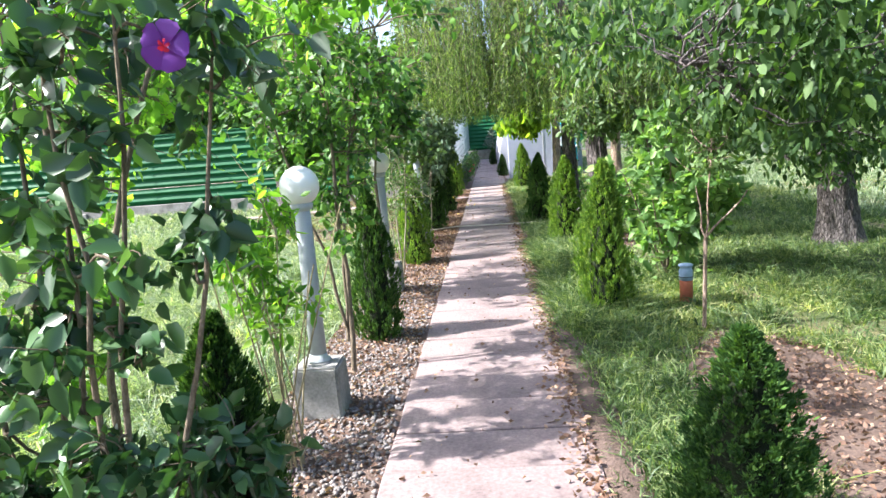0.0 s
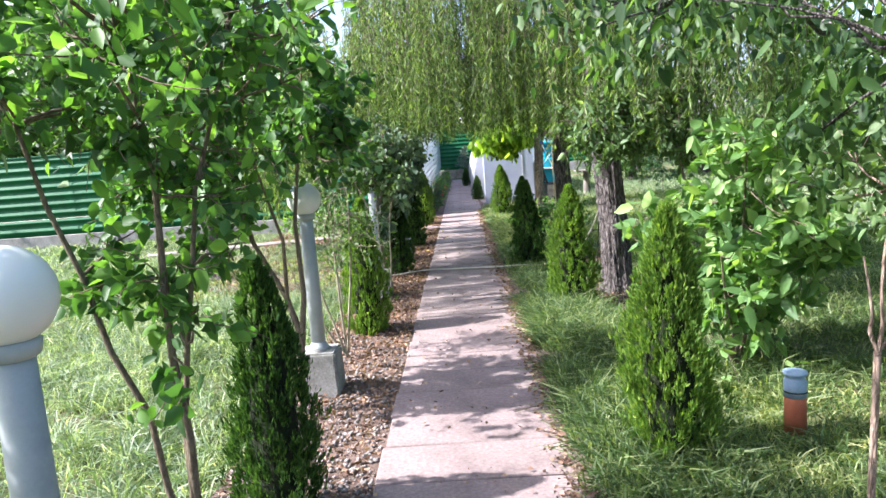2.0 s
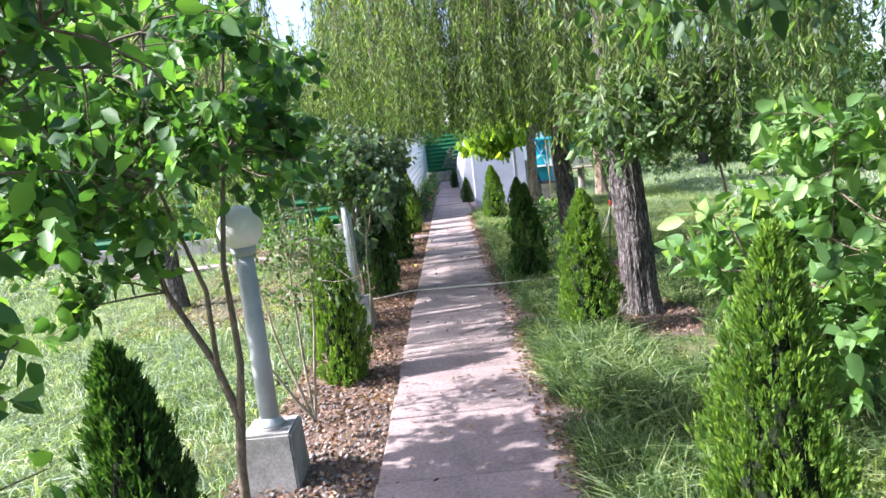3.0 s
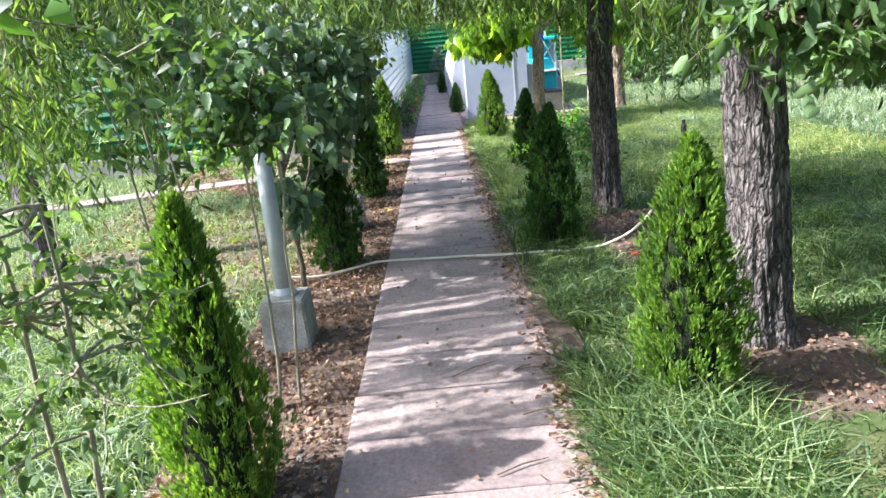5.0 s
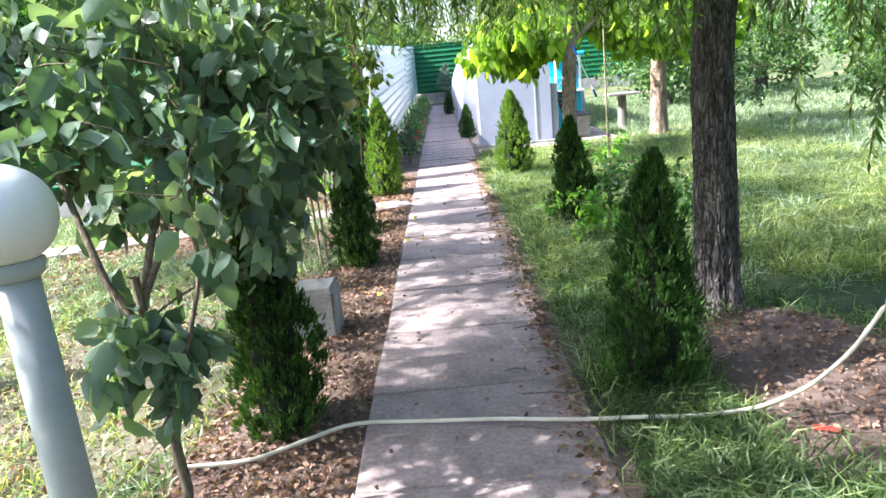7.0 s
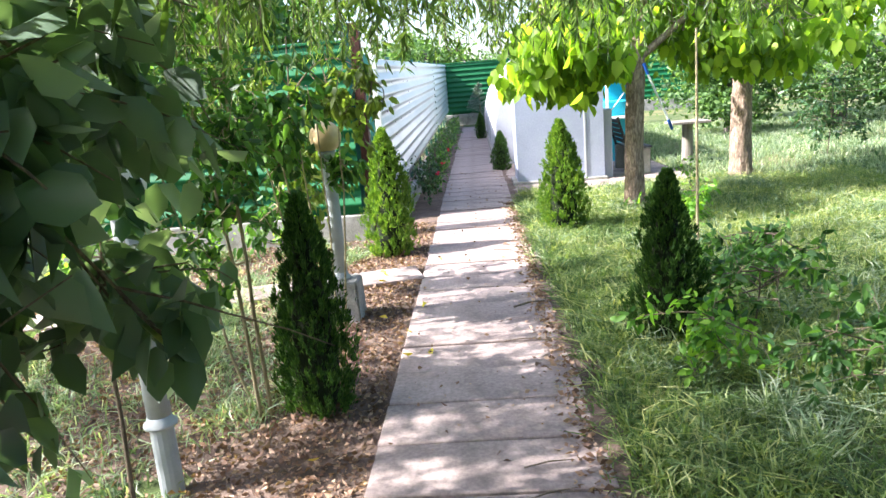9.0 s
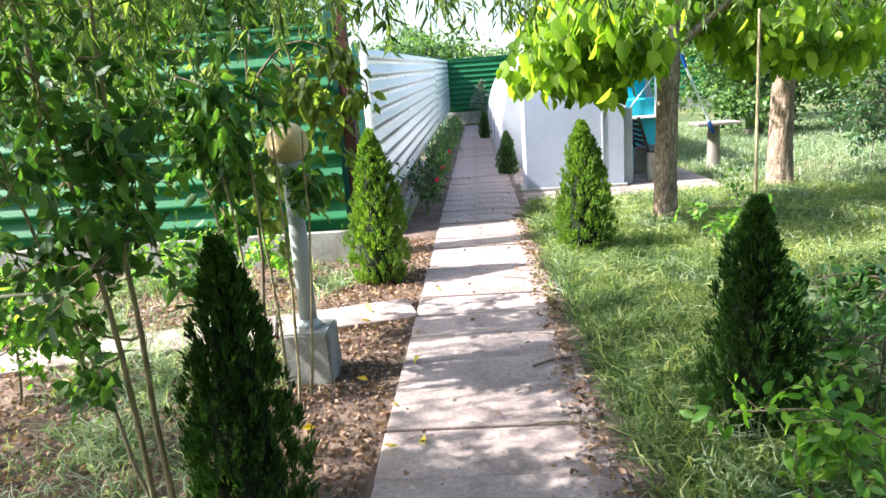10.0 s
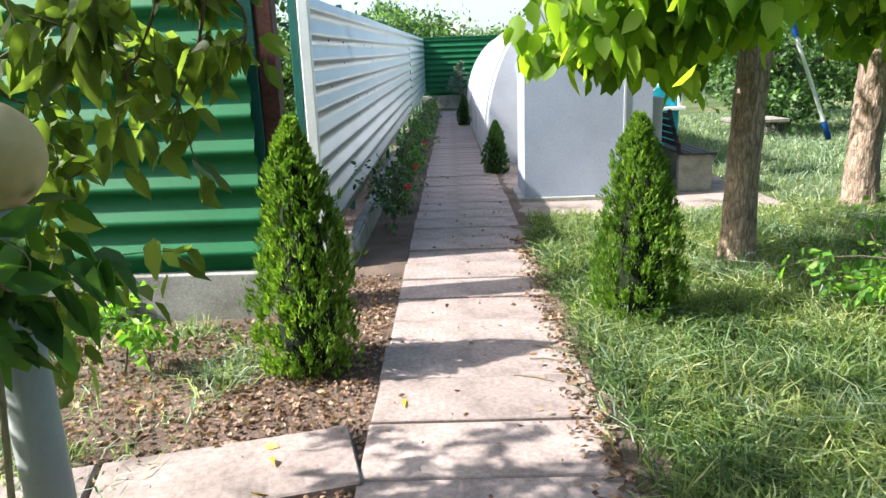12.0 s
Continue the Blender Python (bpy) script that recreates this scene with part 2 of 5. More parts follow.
YELLOW_LEAF = leaf_mat("yellow_leaf", (0.45, 0.32, 0.03), (0.6, 0.45, 0.05), (0.7, 0.6, 0.1), 0.3)
PEBBLE = rough_mat("pebble", [(0.3, (0.150, 0.136, 0.126)), (0.7, (0.313, 0.286, 0.266))], 30, 90, 0.9, 0.3, 0.003)
PETAL = leaf_mat("purple_petal", (0.084, 0.010, 0.223), (0.126, 0.021, 0.298), (0.168, 0.035, 0.360), 0.35)
PETAL_RED = leaf_mat("red_petal", (0.45, 0.01, 0.06), (0.55, 0.02, 0.08), (0.65, 0.04, 0.12), 0.3)


# ---- mesh helpers ----
def part(name, data, material, parent=None, label="", smooth=False):
    """Links a bmesh or (verts, tris) as one mesh object."""
    if isinstance(data, bpy.types.Mesh):
        me = data
    elif isinstance(data, tuple):
        v, t = np.asarray(data[0], np.float32), np.asarray(data[1], np.int32)
        me = bpy.data.meshes.new(name)
        me.vertices.add(len(v))
        me.vertices.foreach_set("co", v.ravel())
        me.loops.add(t.size)
        me.loops.foreach_set("vertex_index", t.ravel())
        me.polygons.add(len(t))
        me.polygons.foreach_set("loop_start", np.arange(0, t.size, t.shape[1], dtype=np.int32))
        me.update(calc_edges=True)
        if smooth:
            me.polygons.foreach_set("use_smooth", np.ones(len(t), bool))
        me.materials.append(material)
    else:
        me = bpy.data.meshes.new(name)
        data.to_mesh(me)
        data.free()
        if smooth:
            me.polygons.foreach_set("use_smooth", np.ones(len(me.polygons), bool))
        me.materials.append(material)
    ob = new(name, me)
    if parent:
        ob.parent = parent
    if label:
        ob["label"] = label
    return ob


def thing(name, label, category, at=(0, 0, 0), group="", kind=""):
    ob = new(name)
    ob.empty_display_size = 0.1
    ob.location = at
    return tagged(ob, label, category, group, kind)


def box(x0, x1, y0, y1, z0, z1, bevel=0.0, segments=1):
    bm = bmesh.new()
    bmesh.ops.create_cube(bm, size=1)
    for v in bm.verts:
        v.co = ((x0 + x1) / 2 + v.co.x * (x1 - x0), (y0 + y1) / 2 + v.co.y * (y1 - y0), (z0 + z1) / 2 + v.co.z * (z1 - z0))
    if bevel:
        bmesh.ops.bevel(bm, geom=bm.edges[:], offset=bevel, segments=segments, affect="EDGES")
    return bm


def lathe(profile, sides=24):
    """A turned shape from (radius, height) rows."""
    bm = bmesh.new()
    rings = [[bm.verts.new((r * math.cos(2 * math.pi * k / sides), r * math.sin(2 * math.pi * k / sides), z)) for k in range(sides)] for r, z in profile]
    for a, b in zip(rings, rings[1:]):
        for k in range(sides):
            bm.faces.new((a[k], a[(k + 1) % sides], b[(k + 1) % sides], b[k]))
    bm.faces.new(rings[0][::-1])
    bm.faces.new(rings[-1])
    return bm


def tubes(paths, sides=7):
    """One mesh of tapered tubes; each path is rows of (x, y, z, radius)."""
    vs, fs, base = [], [], 0
    ang = np.arange(sides) * 2 * math.pi / sides
    for p in paths:
        p = np.asarray(p, float)
        d = np.gradient(p[:, :3], axis=0)
        d /= np.linalg.norm(d, axis=1)[:, None] + 1e-9
        ref = np.where(np.abs(d[:, 2:3]) < 0.9, [[0, 0, 1.0]], [[1.0, 0, 0]])
        u = np.cross(d, ref)
        u /= np.linalg.norm(u, axis=1)[:, None]
        w = np.cross(d, u)
        ring = p[:, None, :3] + p[:, 3][:, None, None] * (np.cos(ang)[None, :, None] * u[:, None] + np.sin(ang)[None, :, None] * w[:, None])
        n = len(p)
        vs.append(ring.reshape(-1, 3))
        i = np.arange(n - 1)[:, None] * sides
        k = np.arange(sides)[None]
        a, b = (i + k).ravel() + base, (i + (k + 1) % sides).ravel() + base
        fs.append(np.stack([a, b, b + sides], 1))
        fs.append(np.stack([a, b + sides, a + sides], 1))
        base += n * sides
    return np.concatenate(vs), np.concatenate(fs)


def unit(a):
    return a / (np.linalg.norm(a, axis=1)[:, None] + 1e-9)


def leaves(p, d, length, width, fold=0.25, broad=False, droop=0.0):
    """Folded leaves at the points p along the directions d."""
    p, d = np.asarray(p, float), unit(np.asarray(d, float))
    n = len(p)
    length, width = np.broadcast_to(length, n)[:, None], np.broadcast_to(width, n)[:, None]
    s = unit(np.cross(d, rng.normal(size=(n, 3))))
    up = np.cross(s, d)
    tip = p + d * length - np.array([0, 0, 1.0]) * droop * length
    if not broad:
        mid = p + d * length * 0.45
        v = np.stack([p, mid + s * width / 2 + up * width * fold, tip, mid - s * width / 2 + up * width * fold], 1)
        t = np.array([[0, 1, 2], [0, 2, 3]])
    else:
        a, b = p + d * length * 0.22, p + d * length * 0.6 - np.array([0, 0, 1.0]) * droop * length * 0.4
        v = np.stack([p, a + s * width * 0.42 + up * width * fold, b + s * width * 0.42 + up * width * fold * 0.9, tip,
                      b - s * width * 0.42 + up * width * fold * 0.9, a - s * width * 0.42 + up * width * fold], 1)
        t = np.array([[0, 1, 2], [0, 2, 3], [0, 3, 4], [0, 4, 5]])
    k = v.shape[1]
    tri = (t[None] + (np.arange(n) * k)[:, None, None]).reshape(-1, 3)
    return v.reshape(-1, 3), tri


def clear_way(p):
    """Keeps the walk free of leaves."""
    return ~((np.abs(p[:, 0]) < 0.5) & (p[:, 2] < 1.86) & (p[:, 1] < 15.8) & (p[:, 1] > -2))


def bend(a, b, sag, n, r0, r1, jitter=0.0):
    """A curved branch from a to b."""
    a, b = np.asarray(a, float), np.asarray(b, float)
    t = np.linspace(0, 1, n)[:, None]
    p = a + (b - a) * t + np.asarray(sag, float) * (4 * t * (1 - t))
    p[1:-1] += rng.normal(size=(max(n - 2, 0), 3)) * jitter
    return np.hstack([p, r0 + (r1 - r0) * t])


def blob_points(clumps, per):
    """Points round the clumps (x, y, z, radius)."""
    c = np.asarray(clumps, float)
    k = rng.integers(0, len(c), per)
    return c[k, :3] + rng.normal(size=(per, 3)) * c[k, 3:4] * [0.55, 0.55, 0.45]


def shrub(name, label, category, foot, stems, clumps, count, length, width, leaf, wood, droop=0.3, broad=True, group="", fold=0.2):
    """A shrub or small tree: stems given as rows of points, leaves gathered in clumps and on twigs."""
    ob = thing(name, label, category, foot, group)
    f = np.asarray(foot, float)
    for st in stems:
        part("stem", tubes([np.asarray(st, float) - np.append(f, 0)], 8), wood, ob, smooth=True)
    ends = np.concatenate([np.asarray(st, float)[len(st) // 3:, :3] for st in stems])
    twigs, pts, dirs = [], [], []
    per = max(6, count // max(1, len(clumps)))
    for cx, cy, cz, r in clumps:
        c = np.array([cx, cy, cz])
        e = ends[np.argmin(np.linalg.norm(ends - c, axis=1) + rng.random(len(ends)) * 0.1)]
        main = bend(e - f, c - f, rng.normal(size=3) * 0.03, 6, 0.006, 0.003, 0.003)
        twigs.append(main)
        spokes = max(3, per // 12)
        for _ in range(spokes):
            tip = c + rng.normal(size=3) * r * 0.75
            tw = bend(main[-2, :3], tip - f, rng.normal(size=3) * 0.02, 5, 0.003, 0.0013, 0.002)
            twigs.append(tw)
            k = rng.random(12)
            q = tw[0, :3] + (tw[-1, :3] - tw[0, :3]) * k[:, None] + rng.normal(size=(12, 3)) * 0.03
            pts.append(q + f)
            dirs.append(rng.normal(size=(12, 3)) + [0, 0, -droop] + unit(tw[-1:, :3] - tw[:1, :3]) * 0.5)
    part("twig_spray", tubes(twigs, 4), wood, ob)["kind"] = "stuff"
    p, d = np.concatenate(pts), np.concatenate(dirs)
    keep = clear_way(p) & (p[:, 2] > 0.03)
    p, d = p[keep], d[keep]
    size = rng.uniform(0.6, 1.15, len(p))
    part("foliage", leaves(p - f, d, length * size, width * size, fold, broad, 0.15), leaf, ob)
    return ob


def clumps_in(c, r, n, size):
    """Clumps spread over an uneven ellipsoid."""
    q = unit(rng.normal(size=(n, 3))) * (rng.random((n, 1)) ** 0.45)
    p = np.asarray(c) + q * np.asarray(r)
    return np.hstack([p, rng.uniform(0.7, 1.3, (n, 1)) * size])


# ---- large structure ----
def grid_sheet(x0, x1, y0, y1, nx, ny, fn):
    xs, ys = np.linspace(x0, x1, nx), np.linspace(y0, y1, ny)
    v = np.array([(x, y, fn(x, y)) for y in ys for x in xs])
    i = (np.arange(ny - 1)[:, None] * nx + np.arange(nx - 1)[None]).ravel()
    t = np.concatenate([np.stack([i, i + 1, i + nx + 1], 1), np.stack([i, i + nx + 1, i + nx], 1)])
    return v, t


def ground_z(x, y):
    lump = noise.noise(Vector((x * 0.9, y * 0.9, 0))) * 0.025 + noise.noise(Vector((x * 0.2, y * 0.2, 3))) * 0.06 * min(1.0, abs(x) / 6)
    return -0.05 + (lump if abs(x) > 0.7 else lump * 0.3)


xs = np.concatenate([[-400, -120, -60, -35], np.linspace(-22, -2.2, 34), np.linspace(-2, 3, 41), np.linspace(3.3, 25, 34), [40, 70, 140, 400]])
ys = np.concatenate([[-300, -60, -20, -8], np.linspace(-4, 24, 113), np.linspace(25, 48, 30), [60, 90, 150, 400, 900]])
gv = np.array([(x, y, ground_z(x, y)) for y in ys for x in xs])
gi = (np.arange(len(ys) - 1)[:, None] * len(xs) + np.arange(len(xs) - 1)[None]).ravel()
gt = np.concatenate([np.stack([gi, gi + 1, gi + len(xs) + 1], 1), np.stack([gi, gi + len(xs) + 1, gi + len(xs)], 1)])
tagged(part("ground", (gv, gt), GROUND, smooth=True), "uneven garden ground with grass, moss and bare soil", "ground", kind="structure")


def bed_z(x, y):
    return -0.028 + 0.02 * noise.noise(Vector((x * 4, y * 4, 1)))


tagged(part("planting_bed", grid_sheet(-1.32, -0.49, -3, 44, 22, 520, bed_z), SOIL, smooth=True), "long bed of crumbly brown soil beside the path", "bed", kind="structure")
tagged(part("bare_patch", grid_sheet(1.25, 2.1, 8.2, 9.6, 14, 20, lambda x, y: -0.022 + 0.012 * noise.noise(Vector((x * 5, y * 5, 1))) - 0.05 * max(0, math.hypot((x - 1.66) / 0.42, (y - 8.9) / 0.7) - 0.7)), SOIL, smooth=True), "bare soil under the willow trunk", "soil", kind="structure")
tagged(part("bare_patch", grid_sheet(1.1, 2.3, 10.3, 12.1, 16, 24, lambda x, y: -0.022 + 0.012 * noise.noise(Vector((x * 5, y * 5, 1))) - 0.05 * max(0, math.hypot((x - 1.7) / 0.55, (y - 11.2) / 0.85) - 0.7)), SOIL, smooth=True), "bare soil under the willow trunk", "soil", kind="structure")
tagged(part("bare_patch", grid_sheet(1.1, 2.5, 1.6, 4.6, 16, 30, lambda x, y: -0.025 + 0.012 * noise.noise(Vector((x * 5, y * 5, 1))) - 0.06 * max(0, math.hypot((x - 1.75) / 0.55, (y - 3.1) / 1.4) - 0.7)), SOIL, smooth=True), "dry bare soil with leaf litter on the lawn", "soil", kind="structure")


tagged(part("dry_ground", grid_sheet(-4.6, -1.3, 12.9, 18.2, 40, 60, lambda x, y: -0.03 + 0.02 * noise.noise(Vector((x * 3, y * 3, 1))) - 0.06 * max(0, (-3.9 - x) / 0.7) - 0.06 * max(0, 13.3 - y) / 0.4), SOIL, smooth=True), "dry brown ground with sparse weeds before the fence", "soil", kind="structure")


tagged(part("dry_patch", grid_sheet(-4.4, -1.28, 9.6, 13.2, 44, 50, lambda x, y: -0.026 + 0.02 * noise.noise(Vector((x * 3, y * 3, 4))) - 0.06 * max(0, math.hypot((x + 2.4) / 1.3, (y - 11.7) / 1.25) - 0.75)), SAND, smooth=True), "dry pale sandy earth with sparse grass", "soil", kind="structure")

# ---- fences ----
def ribbed(length, z0, z1, pitch=0.22, depth=0.035, rise=0.0, top_rise=0.0):
    """A trapezoid-ribbed sheet, ribs along x, front towards -y; rise: how far the far end is lifted."""
    n = max(3, round((z1 - z0) / pitch))
    rows = []
    for k in range(n):
        b = k / n
        for f, q in ((0.0, 0), (0.40, 0), (0.46, 1), (0.66, 1), (0.70, 0.7), (0.90, 0.7)):
            rows.append((b + f / n, q * depth))
    rows.append((1.0, 0))
    v, m = [], len(rows)
    for thick in (0.0, 0.004):
        for xx in (0.0, length):
            g = xx / length
            for f, q in rows:
                lo, hi = z0 + rise * g, z1 + top_rise * g
                v.append((xx, -q + thick, lo + (hi - lo) * f))
    t = []
    for base in (0, 2 * m):
        for k in range(m - 1):
            a, b, c, d = base + k, base + m + k, base + m + k + 1, base + k + 1
            t += [(a, b, c), (a, c, d)] if base == 0 else [(a, c, b), (a, d, c)]
    for k in (0, m - 1):
        a, b, c, d = k, m + k, 3 * m + k, 2 * m + k
        t += [(a, c, b), (a, d, c)]
    return np.array(v), np.array(t)


fence_left = thing("green_fence", "dark green ribbed metal sheet fence on a concrete footing", "fence", (-1.31, 18.25, 0), kind="structure")
sheet = ribbed(2.06, 0.28, 2.18, 0.22, 0.05)
first = part("sheet", sheet, GREEN_SHEET, fence_left)
for k in range(14):
    ob = first if k == 0 else new("sheet", first.data)
    ob.parent = fence_left
    ob.location = (-2.06 - 2.02 * k, 0.006 * (k % 2), 0)
part("footing", box(-28.5, 0.1, -0.06, 0.14, -0.3, 0.278, 0.012), CONCRETE, fence_left, "rough grey concrete footing")
part("cap_strip", box(-28.4, 0.0, -0.045, 0.03, 2.182, 2.215, 0.006), GREEN_SHEET, fence_left)
for k in range(4):
    part("pier", box(-1.0 - 3.1 * k, -0.86 - 3.1 * k, -0.17, -0.062, -0.3, 0.17, 0.012), CONCRETE, fence_left, "short concrete pier")
post = thing("corner_post", "square steel fence post, green paint over rusty brown", "post", (-1.25, 18.45, -0.1))
part("rusty_face", box(-0.035, 0.075, -0.07, 0.07, 0, 2.5, 0.006), STEEL_RUST, post)
part("green_face", box(-0.125, -0.038, -0.075, 0.075, 0, 2.5, 0.006), STEEL_GREEN, post)

fence_side = thing("white_fence", "pale grey-white ribbed metal sheet fence beside the path", "fence", (-1.2, 19.42, 0), kind="structure")
n_side, len_side = 11, 2.32
for k in range(n_side):
    lo, hi = 0.10 + 0.05 * k, 2.06 + 0.075 * k
    ob = part("sheet", ribbed(len_side + 0.03, lo, hi, 0.2, 0.035, 0.05, 0.075), WHITE_SHEET, fence_side)
    ob.rotation_euler = (0, 0, radians(90))
    ob.location = (0.004 * (k % 2), len_side * k, 0)
    part("post", box(-0.11, -0.05, len_side * k + 0.02, len_side * k + 0.08, -0.1, hi + 0.06, 0.004), STEEL_GREEN, fence_side)
part("edge_trim", box(-0.02, 0.06, -0.075, -0.002, 0.05, 2.12, 0.006), WHITE_TRIM, fence_side, "white folded edge strip")
bolt_me = None
for k in range(30):
    g = rng.random()
    row = rng.integers(1, 9)
    yy = 0.15 + (k % 6) * 0.9 + 0.03 * g
    zz = 0.10 + 0.0215 * yy + row * 0.2 + 0.045
    if bolt_me is None:
        bolt_me = bpy.data.meshes.new("bolt")
        bmb = lathe([(0.011, 0), (0.011, 0.004), (0.006, 0.007)], 8)
        bmb.to_mesh(bolt_me)
        bmb.free()
        bolt_me.materials.append(BLACK)
    ob = new("bolt", bolt_me)
    ob.parent = fence_side
    ob.location, ob.rotation_euler = (0.003, yy, zz), (0, radians(90), 0)

for k in range(9):
    y0 = 19.35 + 2.7 * k
    low = thing("kerb_wall", "low weathered concrete wall slab at the fence foot", "wall", (-0.97, y0, 0), "kerb wall slabs")
    bm = box(-0.05, 0.05, 0.02, 2.66, -0.25, 0.24 + 0.02 * k, 0.0)
    for v in bm.verts:
        if v.co.z > 0:
            v.co.z += 0.03 * (k % 2) - (0.10 if k == 0 and v.co.y < 1 else 0)
    bmesh.ops.bevel(bm, geom=bm.edges[:], offset=0.02, segments=2, affect="EDGES")
    part("slab", bm, CONCRETE, low)
    part("joint_post", box(-0.045, 0.045, -0.035, 0.015, -0.25, 0.26 + 0.02 * k, 0.008), CONCRETE, low)

fence_end = thing("end_fence", "green ribbed metal fence on a low concrete wall at the garden's end", "fence", (-1.3, 44.6, 0), kind="structure")
for k in range(6):
    ob = part("sheet", ribbed(2.06, 0.48, 2.88, 0.24), GREEN_SHEET, fence_end)
    ob.location = (2.03 * k, 0.006 * (k % 2), 0)
part("footing", box(-0.1, 12.3, -0.1, 0.16, -0.3, 0.478, 0.015), CONCRETE, fence_end)
part("cap_strip", box(-0.02, 12.2, -0.05, 0.03, 2.884, 2.93, 0.006), GREEN_SHEET, fence_end)


# ---- vaulted store ----
def arch_profile(cx, z0, a, b, n=28):
    return [(cx + a * math.cos(math.pi - math.pi * k / n), z0 + b * math.sin(math.pi * k / n)) for k in range(n + 1)]


def extrude_profile(rows, y0, y1, thick=0.06):
    """A shell along y over an outline of (x, z), closed at the front."""
    bm = bmesh.new()
    ya = [bm.verts.new((x, y0, z)) for x, z in rows]
    yb = [bm.verts.new((x, y1, z)) for x, z in rows]
    for k in range(len(rows) - 1):
        bm.faces.new((ya[k], yb[k], yb[k + 1], ya[k + 1]))
    bm.faces.new(ya)
    bm.faces.new(yb[::-1])
    bmesh.ops.recalc_face_normals(bm, faces=bm.faces[:])
    return bm


vault = thing("vaulted_store", "white plastered barrel-vaulted store with a flat grey-blue porch", "building", (0, 25.2, 0))
rows = [(0.47, -0.1), (0.47, 0.4)] + arch_profile(1.98, 0.4, 1.51, 2.2)[1:-1] + [(3.49, 0.4), (3.49, -0.1)]
part("barrel_vault", extrude_profile(rows, 0, 13.0), VAULT, vault)
rim = [(x, z) for x, z in [(0.44, -0.1), (0.44, 0.4)] + arch_profile(1.98, 0.4, 1.54, 2.24)[1:-1] + [(3.52, 0.4), (3.52, -0.1)]]
for yy in (0.5, 4.6, 8.7, 12.6):
    part("rib", extrude_profile(rim, yy, yy + 0.12), VAULT, vault)
part("skirting", box(0.41, 0.465, 0, 13, -0.1, 0.09, 0.008), CONCRETE, vault)
rows = [(0.70, -0.05), (0.70, 1.35)] + arch_profile(1.39, 1.35, 0.73, 0.72, 16)[1:-1] + [(2.12, 1.35), (2.12, -0.05)]
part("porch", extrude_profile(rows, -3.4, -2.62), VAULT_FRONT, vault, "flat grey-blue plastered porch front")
rows = [(0.95, -0.05), (0.95, 1.35)] + arch_profile(1.39, 1.35, 0.44, 0.55, 12)[1:-1] + [(1.83, 1.35), (1.83, -0.05)]
part("link", extrude_profile(rows, -2.62, 0.0), VAULT, vault)
part("porch_base", box(0.62, 2.16, -3.46, -2.6, -0.1, 0.035, 0.008), CONCRETE, vault, "thin grey concrete base")
part("corner_joint", box(1.80, 1.83, -3.412, -3.40, 0.04, 1.6, 0.003), VAULT, vault)
wing = thing("side_wall", "pale blue plastered wall beside the store's porch", "wall", (2.14, 21.95, -0.05))
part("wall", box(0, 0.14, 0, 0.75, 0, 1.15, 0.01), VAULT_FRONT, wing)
apron = thing("concrete_apron", "flat pale concrete apron round the store", "pavement", (0, 0, 0), kind="structure")
part("apron", box(0.56, 3.4, 21.0, 25.1, -0.2, -0.012, 0.01), SLAB_GREY, apron)

# ---- side path ----
side = thing("side_path", "narrow raised concrete strip leading off across the bed", "path", (-0.53, 16.5, 0), kind="structure")
for k in range(6):
    ob = part("slab", box(-0.98, -0.01, -0.22, 0.22, -0.09, 0.012, 0.008), SLAB_GREY, side)
    ob.rotation_euler = (0, 0, radians(15))
    ob.location = (-0.99 * math.cos(radians(15)) * k, -0.99 * math.sin(radians(15)) * k, 0)


# ---- lamps ----
def lamp(x, y, globe=GLOBE, label="round white globe lamp on a grey post and concrete plinth", plinth=True):
    ob = thing("garden_lamp", label, "lamp", (x, y, -0.05), "path lamps")
    if plinth:
        bm = box(-0.14, 0.14, -0.14, 0.14, 0, 0.33, 0.0)
        for v in bm.verts:
            v.co.x *= 1 - 0.06 * (v.co.z > 0.2)
            v.co.y *= 1 - 0.06 * (v.co.z > 0.2)
        bmesh.ops.bevel(bm, geom=bm.edges[:], offset=0.012, segments=2, affect="EDGES")
        part("plinth", bm, CONCRETE, ob, "weathered concrete plinth")
        part("mortar_pad", lathe([(0.085, 0.328), (0.08, 0.338), (0.06, 0.345)], 16), CONCRETE, ob)
    else:
        part("stub", lathe([(0.05, -0.05), (0.05, 0.36)], 16), POST_PAINT, ob)
    part("flange", lathe([(0.070, 0.34), (0.070, 0.352), (0.056, 0.362), (0.051, 0.385)], 24), POST_PAINT, ob, smooth=True)
    pole = part("pole", lathe([(0.050, 0.36), (0.049, 0.8), (0.046, 1.25)], 20), POST_PAINT, ob, "grey painted steel pole", True)
    part("collar", lathe([(0.045, 1.235), (0.060, 1.245), (0.066, 1.275), (0.052, 1.282)], 24), POST_PAINT, ob, smooth=True)
    prof = [(0.113 * math.sin(a), 1.378 - 0.113 * math.cos(a)) for a in np.linspace(0.42, math.pi - 0.03, 18)]
    part("globe", lathe(prof, 32), globe, ob, "opal globe", True)
    return ob


lamp(-1.0, 3.3)
lamp(-1.05, 6.45)
lamp(-1.0, 9.57)
lamp(-1.37, 13.12, label="round white globe lamp on a grey post among dark leaves", plinth=False)
block = thing("concrete_block", "bare weathered concrete block standing in the bed", "block", (-0.95, 12.3, -0.05))
bm = box(-0.14, 0.14, -0.14, 0.14, 0, 0.34, 0.014, 2)
part("block", bm, CONCRETE, block)
part("lid", box(-0.12, 0.12, -0.12, 0.12, 0.338, 0.352, 0.005), CONCRETE, block)
lamp(-1.02, 15.38, GLOBE_OLD, "garden lamp with a yellowed stained globe on a plinth")


